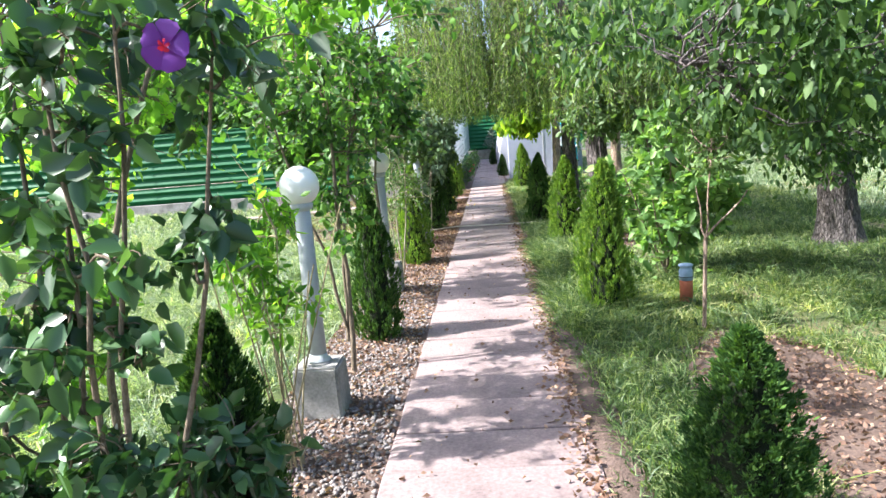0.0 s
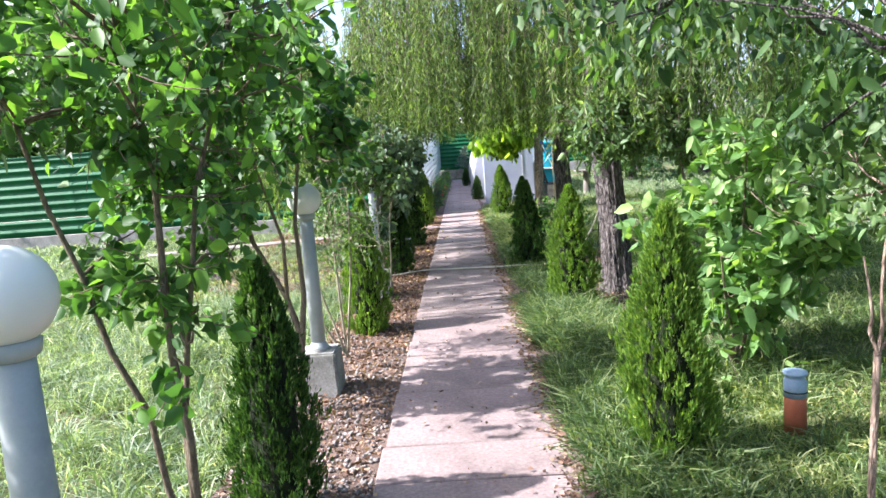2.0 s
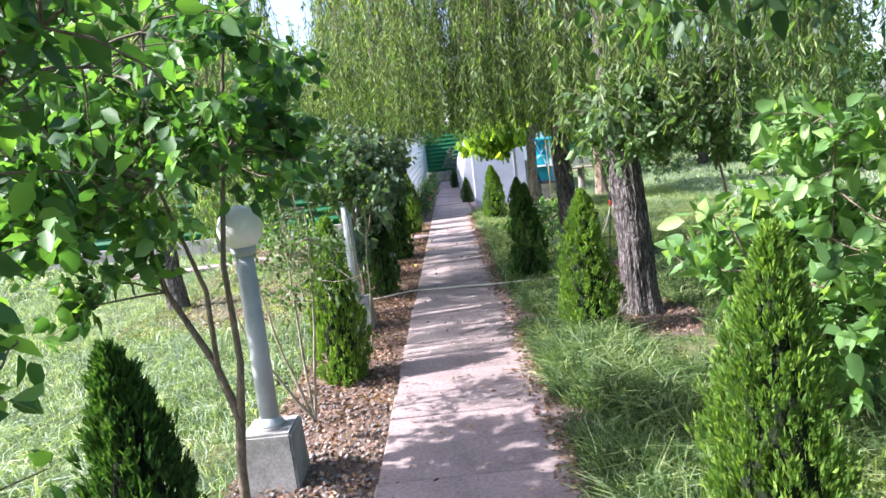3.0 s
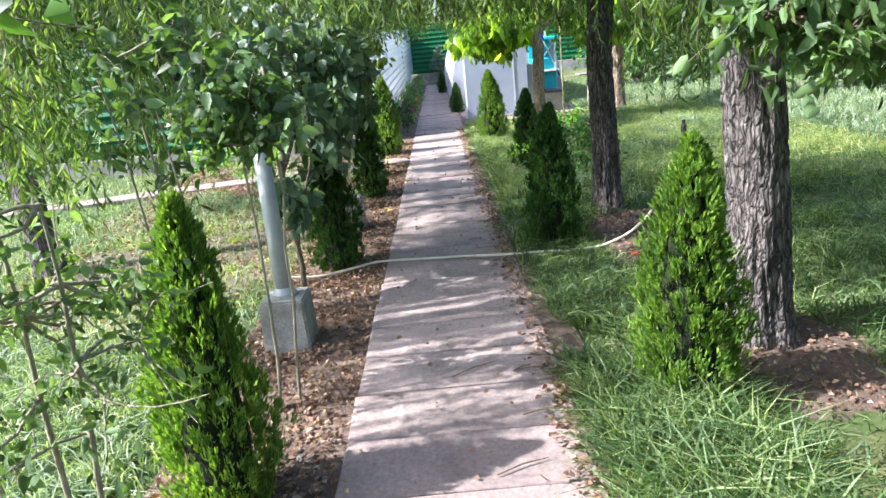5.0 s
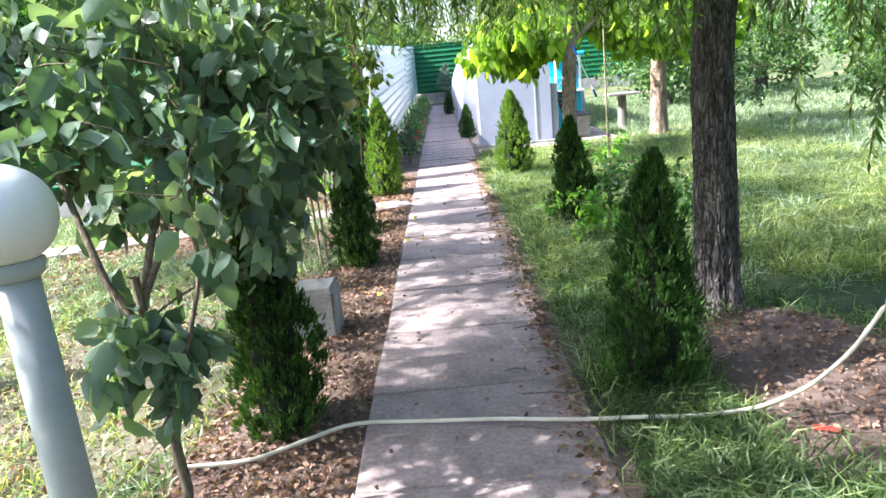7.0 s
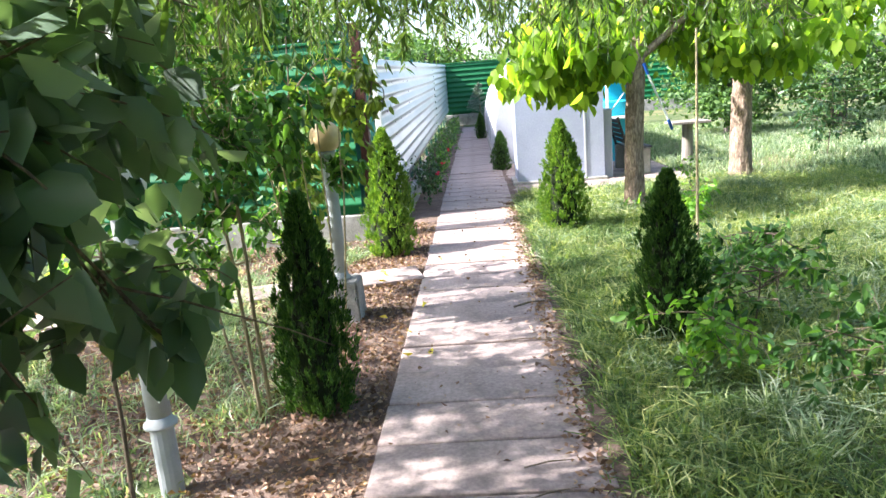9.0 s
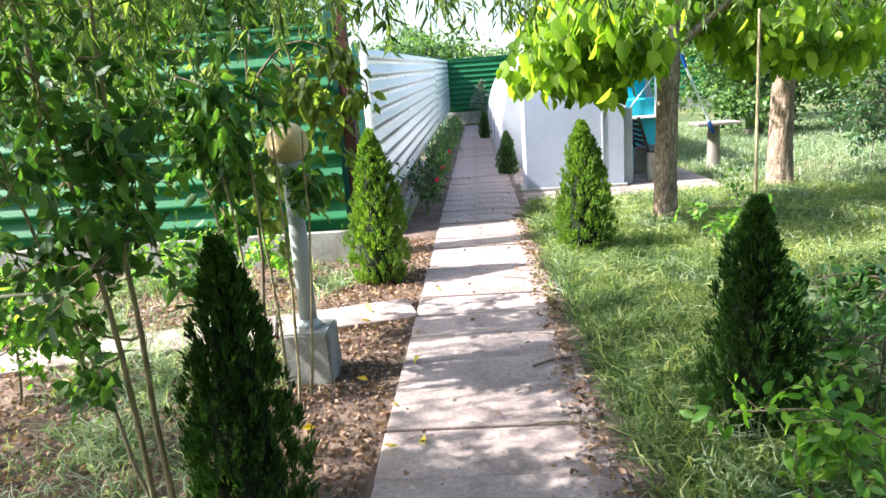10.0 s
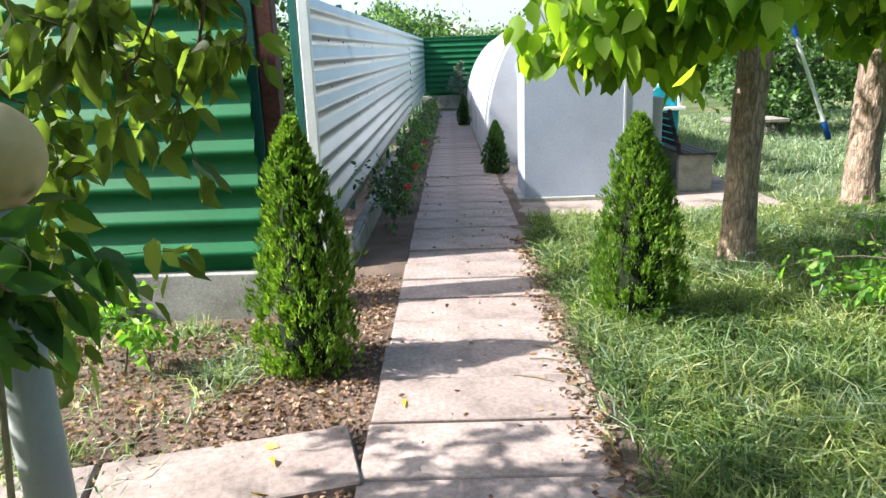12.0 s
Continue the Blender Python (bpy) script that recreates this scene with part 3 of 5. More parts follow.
# ---- trunks ----
def trunk_mesh(path, sides=90, rows=170, rough=0.13, flare=0.35):
    """A furrowed trunk along rows of (x, y, z, radius)."""
    path = np.asarray(path, float)
    t = np.linspace(0, 1, len(path))
    s = np.linspace(0, 1, rows)
    p = np.stack([np.interp(s, t, path[:, k]) for k in range(4)], 1)
    v = []
    for x, y, z, r in p:
        low = math.exp(-max(0, z) / 0.16) * flare
        for k in range(sides):
            a = 2 * math.pi * k / sides
            c, q = math.cos(a), math.sin(a)
            f = noise.noise(Vector((c * 5.5, q * 5.5, z * 3.2 + x * 7)))
            g = noise.noise(Vector((c * 14, q * 14, z * 9.0 + x * 3)))
            ridge = 1 - abs(f) * 2.2
            rr = r * (1 + rough * (ridge - 0.5) + 0.05 * g + low * (1 + 0.5 * math.sin(a * 5 + x * 9)))
            v.append((x + c * rr, y + q * rr, z))
    v = np.array(v)
    i = (np.arange(rows - 1)[:, None] * sides).repeat(sides, 1)
    k = np.arange(sides)[None].repeat(rows - 1, 0)
    a, b = (i + k).ravel(), (i + (k + 1) % sides).ravel()
    return v, np.concatenate([np.stack([a, b, b + sides], 1), np.stack([a, b + sides, a + sides], 1)])


def willow(label, foot, path, limbs, boxes, count):
    """A weeping willow: furrowed trunk, arching limbs and hanging strands over the boxes (x0, x1, y0, y1, low, top)."""
    ob = thing("willow_tree", label, "tree", foot)
    f = np.asarray(foot, float)
    part("trunk", trunk_mesh(path), BARK, ob, "deeply furrowed grey-brown bark", True)
    for a, b, r0 in limbs:
        part("limb", tubes([bend(np.array(a) - f, np.array(b) - f, (0, 0, 0.35), 12, r0, 0.03, 0.03)], 10), BARK, ob, smooth=True)
    area = np.array([(b[1] - b[0]) * (b[3] - b[2]) for b in boxes])
    stems, pts, dirs = [], [], []
    for (x0, x1, y0, y1, low, top), m in zip(boxes, np.round(count * area / area.sum()).astype(int)):
        clump = rng.random((max(3, m // 9), 2))
        for _ in range(m):
            c = clump[rng.integers(len(clump))] + rng.normal(size=2) * 0.05
            x, y = x0 + (x1 - x0) * c[0], y0 + (y1 - y0) * c[1]
            bottom = low + abs(rng.normal()) * 0.38
            if abs(x) < 0.6:
                bottom = max(bottom, 1.72)
            h = max(0.5, min(top + rng.normal() * 0.3, bottom + rng.uniform(1.2, 3.0)) - bottom)
            n = 9
            t = np.linspace(0, 1, n)
            sway = rng.normal(size=2) * 0.10
            p = np.stack([x + sway[0] * t ** 0.6 + 0.02 * np.sin(t * 7 + x * 9), y + sway[1] * t ** 0.6, bottom + h * (1 - t), 0.0035 - 0.0022 * t], 1)
            p = p[::-1].copy()
            p[:, 3] = np.linspace(0.0012, 0.004, n)
            stems.append(p - np.append(f, 0))
            k = int(h * 52)
            u = rng.random(k)
            q = np.stack([np.interp(u, np.linspace(0, 1, n), p[:, j]) for j in range(3)], 1)
            pts.append(q - f)
            dirs.append(np.hstack([rng.normal(size=(k, 2)) * 0.55, -np.ones((k, 1)) * rng.uniform(0.5, 1.3, (k, 1))]))
    part("branchlet_spray", tubes(stems, 3), TWIG, ob)["kind"] = "stuff"
    p, d = np.concatenate(pts), np.concatenate(dirs)
    part("hanging_foliage", leaves(p, d, rng.uniform(0.055, 0.105, len(p)), rng.uniform(0.010, 0.016, len(p)), 0.15), WILLOW, ob)["kind"] = "stuff"
    return ob


willow("weeping willow with deeply furrowed trunk beside the path", (1.62, 9.05, -0.06),
       [(0, 0, 0, 0.15), (-0.03, 0, 0.7, 0.142), (-0.08, 0.02, 1.5, 0.138), (-0.10, 0.05, 2.4, 0.135), (0.0, 0.1, 4.2, 0.11)],
       [((1.6, 9.0, 2.6), (-1.9, 8.4, 4.6), 0.09), ((1.65, 9.0, 3.2), (4.2, 7.2, 4.8), 0.08), ((1.65, 9.0, 3.4), (-0.5, 11.5, 5.0), 0.08), ((1.6, 9, 2.2), (3.4, 10.2, 4.2), 0.07)],
       [(-0.9, 1.3, 9.2, 12.2, 1.74, 4.4), (1.0, 3.6, 7.4, 10.8, 1.45, 4.0), (-2.9, -1.4, 8.8, 11.0, 0.95, 3.4), (-1.4, 0.9, 11.0, 12.6, 1.70, 4.6), (1.5, 2.4, 10.2, 10.9, 1.0, 3.2), (-2.3, -1.3, 7.8, 8.7, 1.0, 2.5)], 1400)
willow("second weeping willow with a straight dark trunk", (1.57, 12.12, -0.06),
       [(0, 0, 0, 0.125), (-0.02, 0, 0.7, 0.118), (-0.05, 0, 1.5, 0.112), (0.02, 0.05, 2.4, 0.11), (0.05, 0.1, 4.4, 0.09)],
       [((1.6, 12.2, 2.8), (-1.5, 13.2, 4.8), 0.08), ((1.6, 12.2, 3.3), (4.6, 13.2, 4.9), 0.08), ((1.6, 12.2, 3.6), (0.6, 15.4, 4.9), 0.08)],
       [(-1.4, 1.2, 12.2, 15.0, 1.72, 3.5), (1.0, 3.3, 11.2, 12.8, 1.5, 3.6), (1.2, 4.2, 15.6, 16.6, 1.75, 2.7), (-2.9, -1.3, 12.6, 16.0, 1.45, 3.4), (-1.4, 0.9, 15.2, 16.8, 1.84, 2.9)], 960)


def tree_with_crown(name, label, foot, path, limbs, clumps, count, length, width, leaf, wood, droop=0.5, spread=0.5):
    """A tree of trunk, limbs and clumped leaves."""
    ob = thing(name, label, "tree", foot)
    f = np.asarray(foot, float)
    part("trunk", trunk_mesh(path, 40, 70, 0.06, 0.25), wood, ob, smooth=True)
    for a, b, r0 in limbs:
        part("limb", tubes([bend(np.array(a) - f, np.array(b) - f, (0, 0, 0.15), 10, r0, 0.015, 0.03)], 8), wood, ob, smooth=True)
    ends = np.array([np.array(a) + (np.array(b) - np.array(a)) * t + [0, 0, 0.6 * t * (1 - t)] for a, b, _ in limbs for t in np.linspace(0.35, 1, 10)])
    twigs = []
    for cx, cy, cz, r in clumps:
        e = ends[np.argmin(np.linalg.norm(ends - (cx, cy, cz), axis=1) + rng.random(len(ends)) * 0.5)]
        twigs.append(bend(e - f, np.array([cx, cy, cz]) - f, rng.normal(size=3) * 0.08, 6, 0.009, 0.003, 0.03))
    part("twig_spray", tubes(twigs, 5), wood, ob)["kind"] = "stuff"
    p = blob_points(clumps, count)
    keep = clear_way(p) & (p[:, 2] > 0.2)
    p = p[keep]
    d = rng.normal(size=p.shape) * spread + [0, 0, -droop]
    s = rng.uniform(0.55, 1.1, len(p))
    part("foliage", leaves(p - f, d, length * s, width * s, 0.14, True, 0.2), leaf, ob)
    return ob


cat_clumps = np.vstack([clumps_in((1.2, 18.5, 1.95), (0.62, 1.1, 0.5), 36, 0.25), clumps_in((2.1, 19.6, 2.3), (1.2, 0.45, 0.5), 12, 0.3), clumps_in((3.5, 19.3, 1.95), (1.3, 1.0, 0.5), 34, 0.28), clumps_in((2.2, 19.2, 3.1), (1.5, 1.3, 0.7), 26, 0.36),
                        clumps_in((0.8, 18.5, 1.8), (0.38, 0.6, 0.3), 12, 0.2)])
cat_clumps[:, 2] = np.maximum(cat_clumps[:, 2], 1.45)
tree_with_crown("catalpa_tree", "broad-leaved tree with tan bark and large yellow-green leaves", (1.96, 18.95, -0.06),
                [(0, 0, 0, 0.125), (-0.01, 0, 0.7, 0.108), (0.02, 0, 1.6, 0.11), (0.03, 0, 2.3, 0.09)],
                [((1.98, 18.95, 1.7), (0.8, 18.5, 2.3), 0.05), ((1.98, 18.95, 1.75), (3.4, 19.1, 2.5), 0.05), ((1.98, 18.95, 2.1), (2.2, 18.0, 2.9), 0.045), ((1.98, 18.95, 2.2), (1.6, 20.0, 3.1), 0.045)],
                cat_clumps, 5600, 0.165, 0.135, CATALPA_LEAF, BARK_TAN, 0.9)
tree_with_crown("lawn_tree", "slim tree with a straight trunk on the lawn", (3.95, 20.85, -0.08),
                [(0, 0, 0, 0.16), (-0.02, 0, 0.7, 0.145), (0.0, 0, 1.6, 0.135), (0.05, 0.05, 2.6, 0.12)],
                [((3.95, 20.85, 2.3), (3.0, 20.4, 3.2), 0.06), ((3.95, 20.85, 2.4), (5.4, 20.9, 3.1), 0.06), ((3.95, 20.85, 2.5), (4.2, 22.0, 3.4), 0.05)],
                np.vstack([clumps_in((4.4, 20.9, 2.6), (1.6, 1.3, 0.7), 44, 0.36)]), 2600, 0.17, 0.13, CATALPA_LEAF, BARK_TAN, 0.7)
# Last two clump groups are added out of view, to shade path and bed.
tree_with_crown("left_tree", "slim dark-trunked tree in the sunlit field", (-3.65, 11.7, -0.08),
                [(0, 0, 0, 0.13), (-0.03, 0, 0.8, 0.115), (-0.1, 0, 1.8, 0.10), (-0.12, 0.05, 3.2, 0.08)],
                [((-3.7, 11.7, 2.2), (-2.4, 11.0, 3.2), 0.05), ((-3.75, 11.7, 2.4), (-5.4, 13.4, 3.3), 0.05), ((-3.75, 11.75, 2.8), (-3.6, 12.8, 3.9), 0.05)],
                np.vstack([clumps_in((-3.6, 11.8, 3.5), (1.6, 1.6, 0.9), 44, 0.38), clumps_in((-5.2, 13.6, 3.4), (1.5, 1.3, 0.7), 40, 0.38), clumps_in((-3.4, 13.6, 3.2), (0.8, 0.9, 0.4), 9, 0.34)]), 5000, 0.11, 0.07, MID_LEAF, BARK, 0.5)
right_clumps = np.vstack([clumps_in((1.9, 3.6, 2.15), (1.0, 1.2, 0.45), 46, 0.26), clumps_in((3.2, 5.6, 2.3), (1.3, 1.7, 0.7), 50, 0.34), clumps_in((1.1, 5.6, 2.3), (0.9, 1.2, 0.35), 26, 0.26),
                          clumps_in((4.2, 8.2, 3.1), (2.2, 2.0, 1.0), 50, 0.45), clumps_in((2.3, 2.2, 2.0), (0.6, 0.7, 0.3), 12, 0.22), clumps_in((2.3, 4.4, 1.65), (0.9, 1.0, 0.32), 44, 0.24), clumps_in((3.6, 6.2, 1.45), (1.1, 0.9, 0.55), 50, 0.28)])
tree_with_crown("spreading_tree", "spreading tree with grey-green leaves and low limbs", (4.15, 7.75, -0.08),
                [(0, 0, 0, 0.24), (-0.05, -0.02, 0.6, 0.20), (-0.15, -0.1, 1.4, 0.17), (-0.2, -0.1, 2.6, 0.13)],
                [((4.05, 7.65, 1.0), (1.2, 3.55, 1.85), 0.055), ((4.0, 7.65, 1.5), (2.8, 5.2, 2.3), 0.06), ((4.0, 7.65, 1.8), (1.3, 5.8, 2.3), 0.05), ((4.0, 7.6, 2.4), (4.8, 8.6, 3.4), 0.06), ((4.0, 7.65, 2.0), (2.4, 2.6, 2.1), 0.04)],
                right_clumps, 15000, 0.085, 0.05, TREE_LEAF, BARK, 0.6)


# ---- clipped conifers ----
def thuja_meshes(seed, n=30000, leaf_len=0.026):
    """Unit-height cone of flat upright sprays over a near-black filling that paints inner shade."""
    r = np.random.default_rng(seed)
    z = r.random(n) ** 0.85
    prof = np.interp(z, [0, 0.06, 0.22, 0.5, 0.8, 0.95, 1.0], [0.13, 0.19, 0.225, 0.185, 0.105, 0.04, 0.012])
    a = r.random(n) * 2 * math.pi
    lump = 1 + 0.16 * np.sin(a * 3 + z * 9 + seed) + 0.12 * np.sin(a * 7 - z * 23 + seed * 2) + 0.10 * np.sin(a * 13 + z * 41) + 0.11 * r.normal(size=n)
    rr = prof * lump * r.uniform(0.72, 1.04, n)
    p = np.stack([rr * np.cos(a), rr * np.sin(a), z * 0.97], 1)
    tufts = p[r.integers(0, n, 420)] * [1.15, 1.15, 1.0] + [0, 0, 0.012]
    near = np.array([np.argmin(((tufts - q) ** 2 * [1, 1, 0.35]).sum(1)) for q in p])
    p += (tufts[near] - p) * r.uniform(0.15, 0.85, (n, 1))
    p[:, :2] += 0.012 * np.sin(p[:, 2:3] * 9 + seed)
    a = np.arctan2(p[:, 1], p[:, 0])
    out = np.stack([np.cos(a), np.sin(a), np.zeros(n)], 1)
    d = out * r.uniform(0.25, 1.0, (n, 1)) + [0, 0, 1.0] + r.normal(size=(n, 3)) * 0.34
    L = leaf_len * r.uniform(0.6, 1.5, n)
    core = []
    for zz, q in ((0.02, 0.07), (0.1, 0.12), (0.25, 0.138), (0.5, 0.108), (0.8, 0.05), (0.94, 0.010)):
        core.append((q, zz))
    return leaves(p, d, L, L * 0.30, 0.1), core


thuja_data = []
# Kinds 0 and 1 carry the shaded green, kind 2 the sunlit one.
for seed, leaf in ((1, THUJA_SHADED), (2, THUJA_SHADED), (3, THUJA_SUNLIT)):
    ft, core = thuja_meshes(seed)
    f_ob = part("foliage", ft, leaf)
    c_ob = part("core", lathe(core, 18), THUJA_SHADE_CORE)
    t_ob = part("trunk", tubes([[(0, 0, -0.04, 0.018), (0, 0, 0.1, 0.016), (0.01, 0, 0.5, 0.01)]], 8), TWIG)
    thuja_data.append([(o.name.split(".")[0], o.data) for o in (f_ob, c_ob, t_ob)])
    for o in (f_ob, c_ob, t_ob):
        bpy.data.objects.remove(o)


def thuja(x, y, h, w, kind, turn, label="small dark green cone-shaped thuja"):
    ob = thing("thuja", label, "conifer", (x, y, -0.05), "thujas along the path")
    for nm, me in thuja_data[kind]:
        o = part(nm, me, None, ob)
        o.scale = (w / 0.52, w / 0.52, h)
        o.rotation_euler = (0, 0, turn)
    return ob


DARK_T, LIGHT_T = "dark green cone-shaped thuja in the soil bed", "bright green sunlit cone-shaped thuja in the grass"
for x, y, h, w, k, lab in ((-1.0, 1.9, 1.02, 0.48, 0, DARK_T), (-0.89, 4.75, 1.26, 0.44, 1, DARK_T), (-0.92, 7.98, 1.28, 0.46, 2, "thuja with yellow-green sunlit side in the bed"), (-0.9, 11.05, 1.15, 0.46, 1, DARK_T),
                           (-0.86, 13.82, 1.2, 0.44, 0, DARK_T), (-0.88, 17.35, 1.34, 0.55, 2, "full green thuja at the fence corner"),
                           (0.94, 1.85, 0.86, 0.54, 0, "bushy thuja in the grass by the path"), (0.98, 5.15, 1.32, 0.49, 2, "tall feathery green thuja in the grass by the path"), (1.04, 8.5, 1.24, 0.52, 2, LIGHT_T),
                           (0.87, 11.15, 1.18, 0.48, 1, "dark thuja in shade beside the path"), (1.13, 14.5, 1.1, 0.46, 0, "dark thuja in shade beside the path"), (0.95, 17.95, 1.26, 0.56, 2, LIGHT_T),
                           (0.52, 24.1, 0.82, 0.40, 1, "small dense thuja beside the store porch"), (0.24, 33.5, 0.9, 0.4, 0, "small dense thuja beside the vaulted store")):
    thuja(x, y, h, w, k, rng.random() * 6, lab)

# ---- shrubs, left of the path ----
hib_stems = [bend((-1.15 + 0.1 * a, 1.25, -0.05), (x1, y1, z1), (0.06 * a, 0, 0), 9, 0.013, 0.004, 0.012)
             for a, x1, y1, z1 in ((0.3, -0.80, 1.2, 2.15), (-0.5, -1.3, 1.5, 2.3), (0.8, -0.60, 1.3, 1.95), (-0.8, -1.75, 1.25, 1.95), (0.5, -0.98, 1.1, 2.05), (-0.2, -1.1, 1.35, 2.25), (-1.2, -1.55, 1.5, 2.1))]
hib_clumps = np.vstack([np.hstack([st[2:, :3] + rng.normal(size=(7, 3)) * 0.06, rng.uniform(0.06, 0.13, (7, 1))]) for st in hib_stems]
                       + [clumps_in((-0.74, 1.35, 0.45), (0.16, 0.18, 0.42), 12, 0.10), clumps_in((-1.3, 1.4, 0.35), (0.35, 0.2, 0.35), 8, 0.1), clumps_in((-0.85, 1.6, 2.05), (0.45, 0.35, 0.25), 8, 0.12)])
hib = shrub("hibiscus", "tall hibiscus shrub with dark leaves and a purple flower", "shrub", (-1.15, 1.25, -0.05), hib_stems, hib_clumps, 1300, 0.085, 0.058, DARK_LEAF, TWIG)


def flower_petals(n, reach, width, cup):
    """Overlapping rounded petals facing -y."""
    v, t = [], []
    for k in range(n):
        a, b = 2 * math.pi * k / n, len(v)
        c, q = math.cos(a), math.sin(a)
        for r, w, d in ((0.004, 0.1, 0.0), (0.35, 0.55, 0.35), (0.75, 1.0, 0.55), (0.96, 0.7, 0.45), (1.0, 0.0, 0.4)):
            for sgn in (-1, 1):
                rad, off = reach * r, sgn * width * w / 2
                v.append((c * rad - q * off, -cup * d + 0.004 * sgn + 0.002 * k, q * rad + c * off))
        for m in range(4):
            o = b + 2 * m
            t += [(o, o + 1, o + 3), (o, o + 3, o + 2)]
    return np.array(v), np.array(t)


flower = part("flower", flower_petals(5, 0.062, 0.066, 0.02), PETAL, hib, "open purple flower")
flower.location = (0.49, -0.14, 1.855)
part("flower_heart", flower_petals(5, 0.016, 0.012, 0.012), PETAL_RED, flower, "dark red flower heart").location = (0, -0.012, 0)

shrub("cane_clump", "clump of thin leafy canes", "shrub", (-0.98, 2.6, -0.05),
      [bend((-0.98 + rng.normal() * 0.04, 2.6 + rng.normal() * 0.04, -0.05), (-1.0 + rng.normal() * 0.2, 2.6 + rng.normal() * 0.1, rng.uniform(0.9, 1.35)), (rng.normal() * 0.03, 0, 0), 7, 0.006, 0.003) for _ in range(11)],
      clumps_in((-1.02, 2.6, 1.0), (0.22, 0.18, 0.4), 16, 0.10), 210, 0.075, 0.032, BRIGHT_LEAF, BAMBOO)
shrub("lamp_shrub", "tall shrub with arching leafy branches", "shrub", (-0.95, 3.95, -0.05),
      [bend((-0.95, 3.95, -0.05), (-1.0, 4.0, 2.0), (0.04, 0, 0), 9, 0.02, 0.008, 0.012), bend((-0.97, 3.97, 0.2), (-0.62, 4.2, 2.3), (-0.1, 0, 0), 9, 0.013, 0.005, 0.012), bend((-0.97, 3.97, 0.3), (-1.5, 3.9, 2.2), (0.05, 0, 0), 9, 0.013, 0.005, 0.012)],
      np.vstack([clumps_in((-1.05, 4.1, 2.0), (0.75, 0.7, 0.45), 55, 0.17), clumps_in((-0.5, 4.0, 2.3), (0.4, 0.7, 0.2), 11, 0.13), clumps_in((-1.0, 4.0, 1.25), (0.3, 0.3, 0.5), 14, 0.12)]), 1500, 0.07, 0.045, MID_LEAF, TWIG)
shrub("overhanging_shrub", "shrub branch with bright leaves hanging over the path", "shrub", (-1.75, 2.4, -0.05),
      [bend((-1.75, 2.4, -0.05), (-1.3, 2.6, 2.3), (-0.15, 0, 0), 9, 0.022, 0.010, 0.012), bend((-1.3, 2.6, 2.3), (-0.35, 3.1, 2.45), (0, 0, 0.12), 7, 0.010, 0.004, 0.01), bend((-1.5, 2.5, 1.6), (-2.3, 2.7, 2.3), (0, 0, 0.1), 7, 0.012, 0.005, 0.01)],
      np.vstack([clumps_in((-0.75, 2.8, 2.25), (0.5, 0.6, 0.22), 20, 0.15), clumps_in((-1.9, 2.9, 2.0), (0.8, 0.7, 0.6), 46, 0.17), clumps_in((-2.2, 2.6, 0.9), (0.5, 0.5, 0.6), 26, 0.16)]), 1500, 0.075, 0.05, BRIGHT_LEAF, TWIG)
shrub("lilac", "small multi-stemmed lilac with round dark leaves by the lamp", "shrub", (-1.10, 6.05, -0.05),
      [np.array([(-1.10, 6.05, -0.05, 0.026), (-1.09, 6.05, 0.25, 0.024), (-1.06, 6.05, 0.48, 0.024), (-1.14, 6.07, 0.75, 0.018), (-1.32, 6.1, 1.1, 0.014), (-1.45, 6.15, 1.6, 0.01), (-1.5, 6.2, 2.1, 0.006)]),
       np.array([(-1.06, 6.05, 0.46, 0.022), (-1.02, 6.06, 0.75, 0.017), (-1.04, 6.1, 1.2, 0.013), (-0.98, 6.15, 1.7, 0.009), (-0.9, 6.2, 2.3, 0.006)]),
       np.array([(-1.13, 6.07, 0.72, 0.014), (-1.1, 6.0, 1.1, 0.011), (-1.2, 5.9, 1.6, 0.007), (-1.15, 5.9, 2.2, 0.005)])],
      np.vstack([clumps_in((-1.35, 6.2, 1.85), (0.75, 0.8, 0.6), 62, 0.19), clumps_in((-1.75, 5.9, 1.5), (0.45, 0.5, 0.45), 22, 0.18), clumps_in((-0.85, 6.2, 1.95), (0.35, 0.6, 0.5), 20, 0.17)]), 1900, 0.085, 0.065, MID_LEAF, TWIG)
shrub("rose_bush", "thin pale-stemmed bush with sparse grey leaves", "shrub", (-1.0, 7.2, -0.05),
      [bend((-1.0, 7.2, 0.0), (-1.0 + dx, 7.2 + dy, zz), (dx * 0.15, 0, 0), 8, 0.011, 0.004, 0.004) for dx, dy, zz in ((-0.25, 0.05, 1.0), (0.12, 0, 1.35), (-0.05, 0.1, 1.5), (-0.4, -0.1, 0.9))],
      clumps_in((-1.05, 7.2, 1.1), (0.36, 0.3, 0.45), 26, 0.12), 420, 0.042, 0.024, GREY_LEAF, PALE_STEM)
shrub("sapling_clump", "thin saplings with bare lower stems and leafy tops", "sapling", (-0.95, 8.72, -0.05),
      [bend((-0.95 + dx, 8.72 + dy, -0.05), (-0.95 + dx * 1.6, 8.72 + dy, zz), (0.02, 0, 0), 7, 0.009, 0.004, 0.006) for dx, dy, zz in ((-0.25, 0.1, 1.7), (-0.14, -0.05, 1.5), (0.06, 0.0, 1.75), (0.14, 0.08, 1.6), (-0.36, 0.15, 1.9))],
      np.vstack([clumps_in((-0.80, 8.6, 1.42), (0.17, 0.14, 0.36), 17, 0.11), clumps_in((-1.3, 8.8, 1.5), (0.25, 0.2, 0.4), 7, 0.12)]), 330, 0.08, 0.046, GREY_LEAF, PALE_STEM)
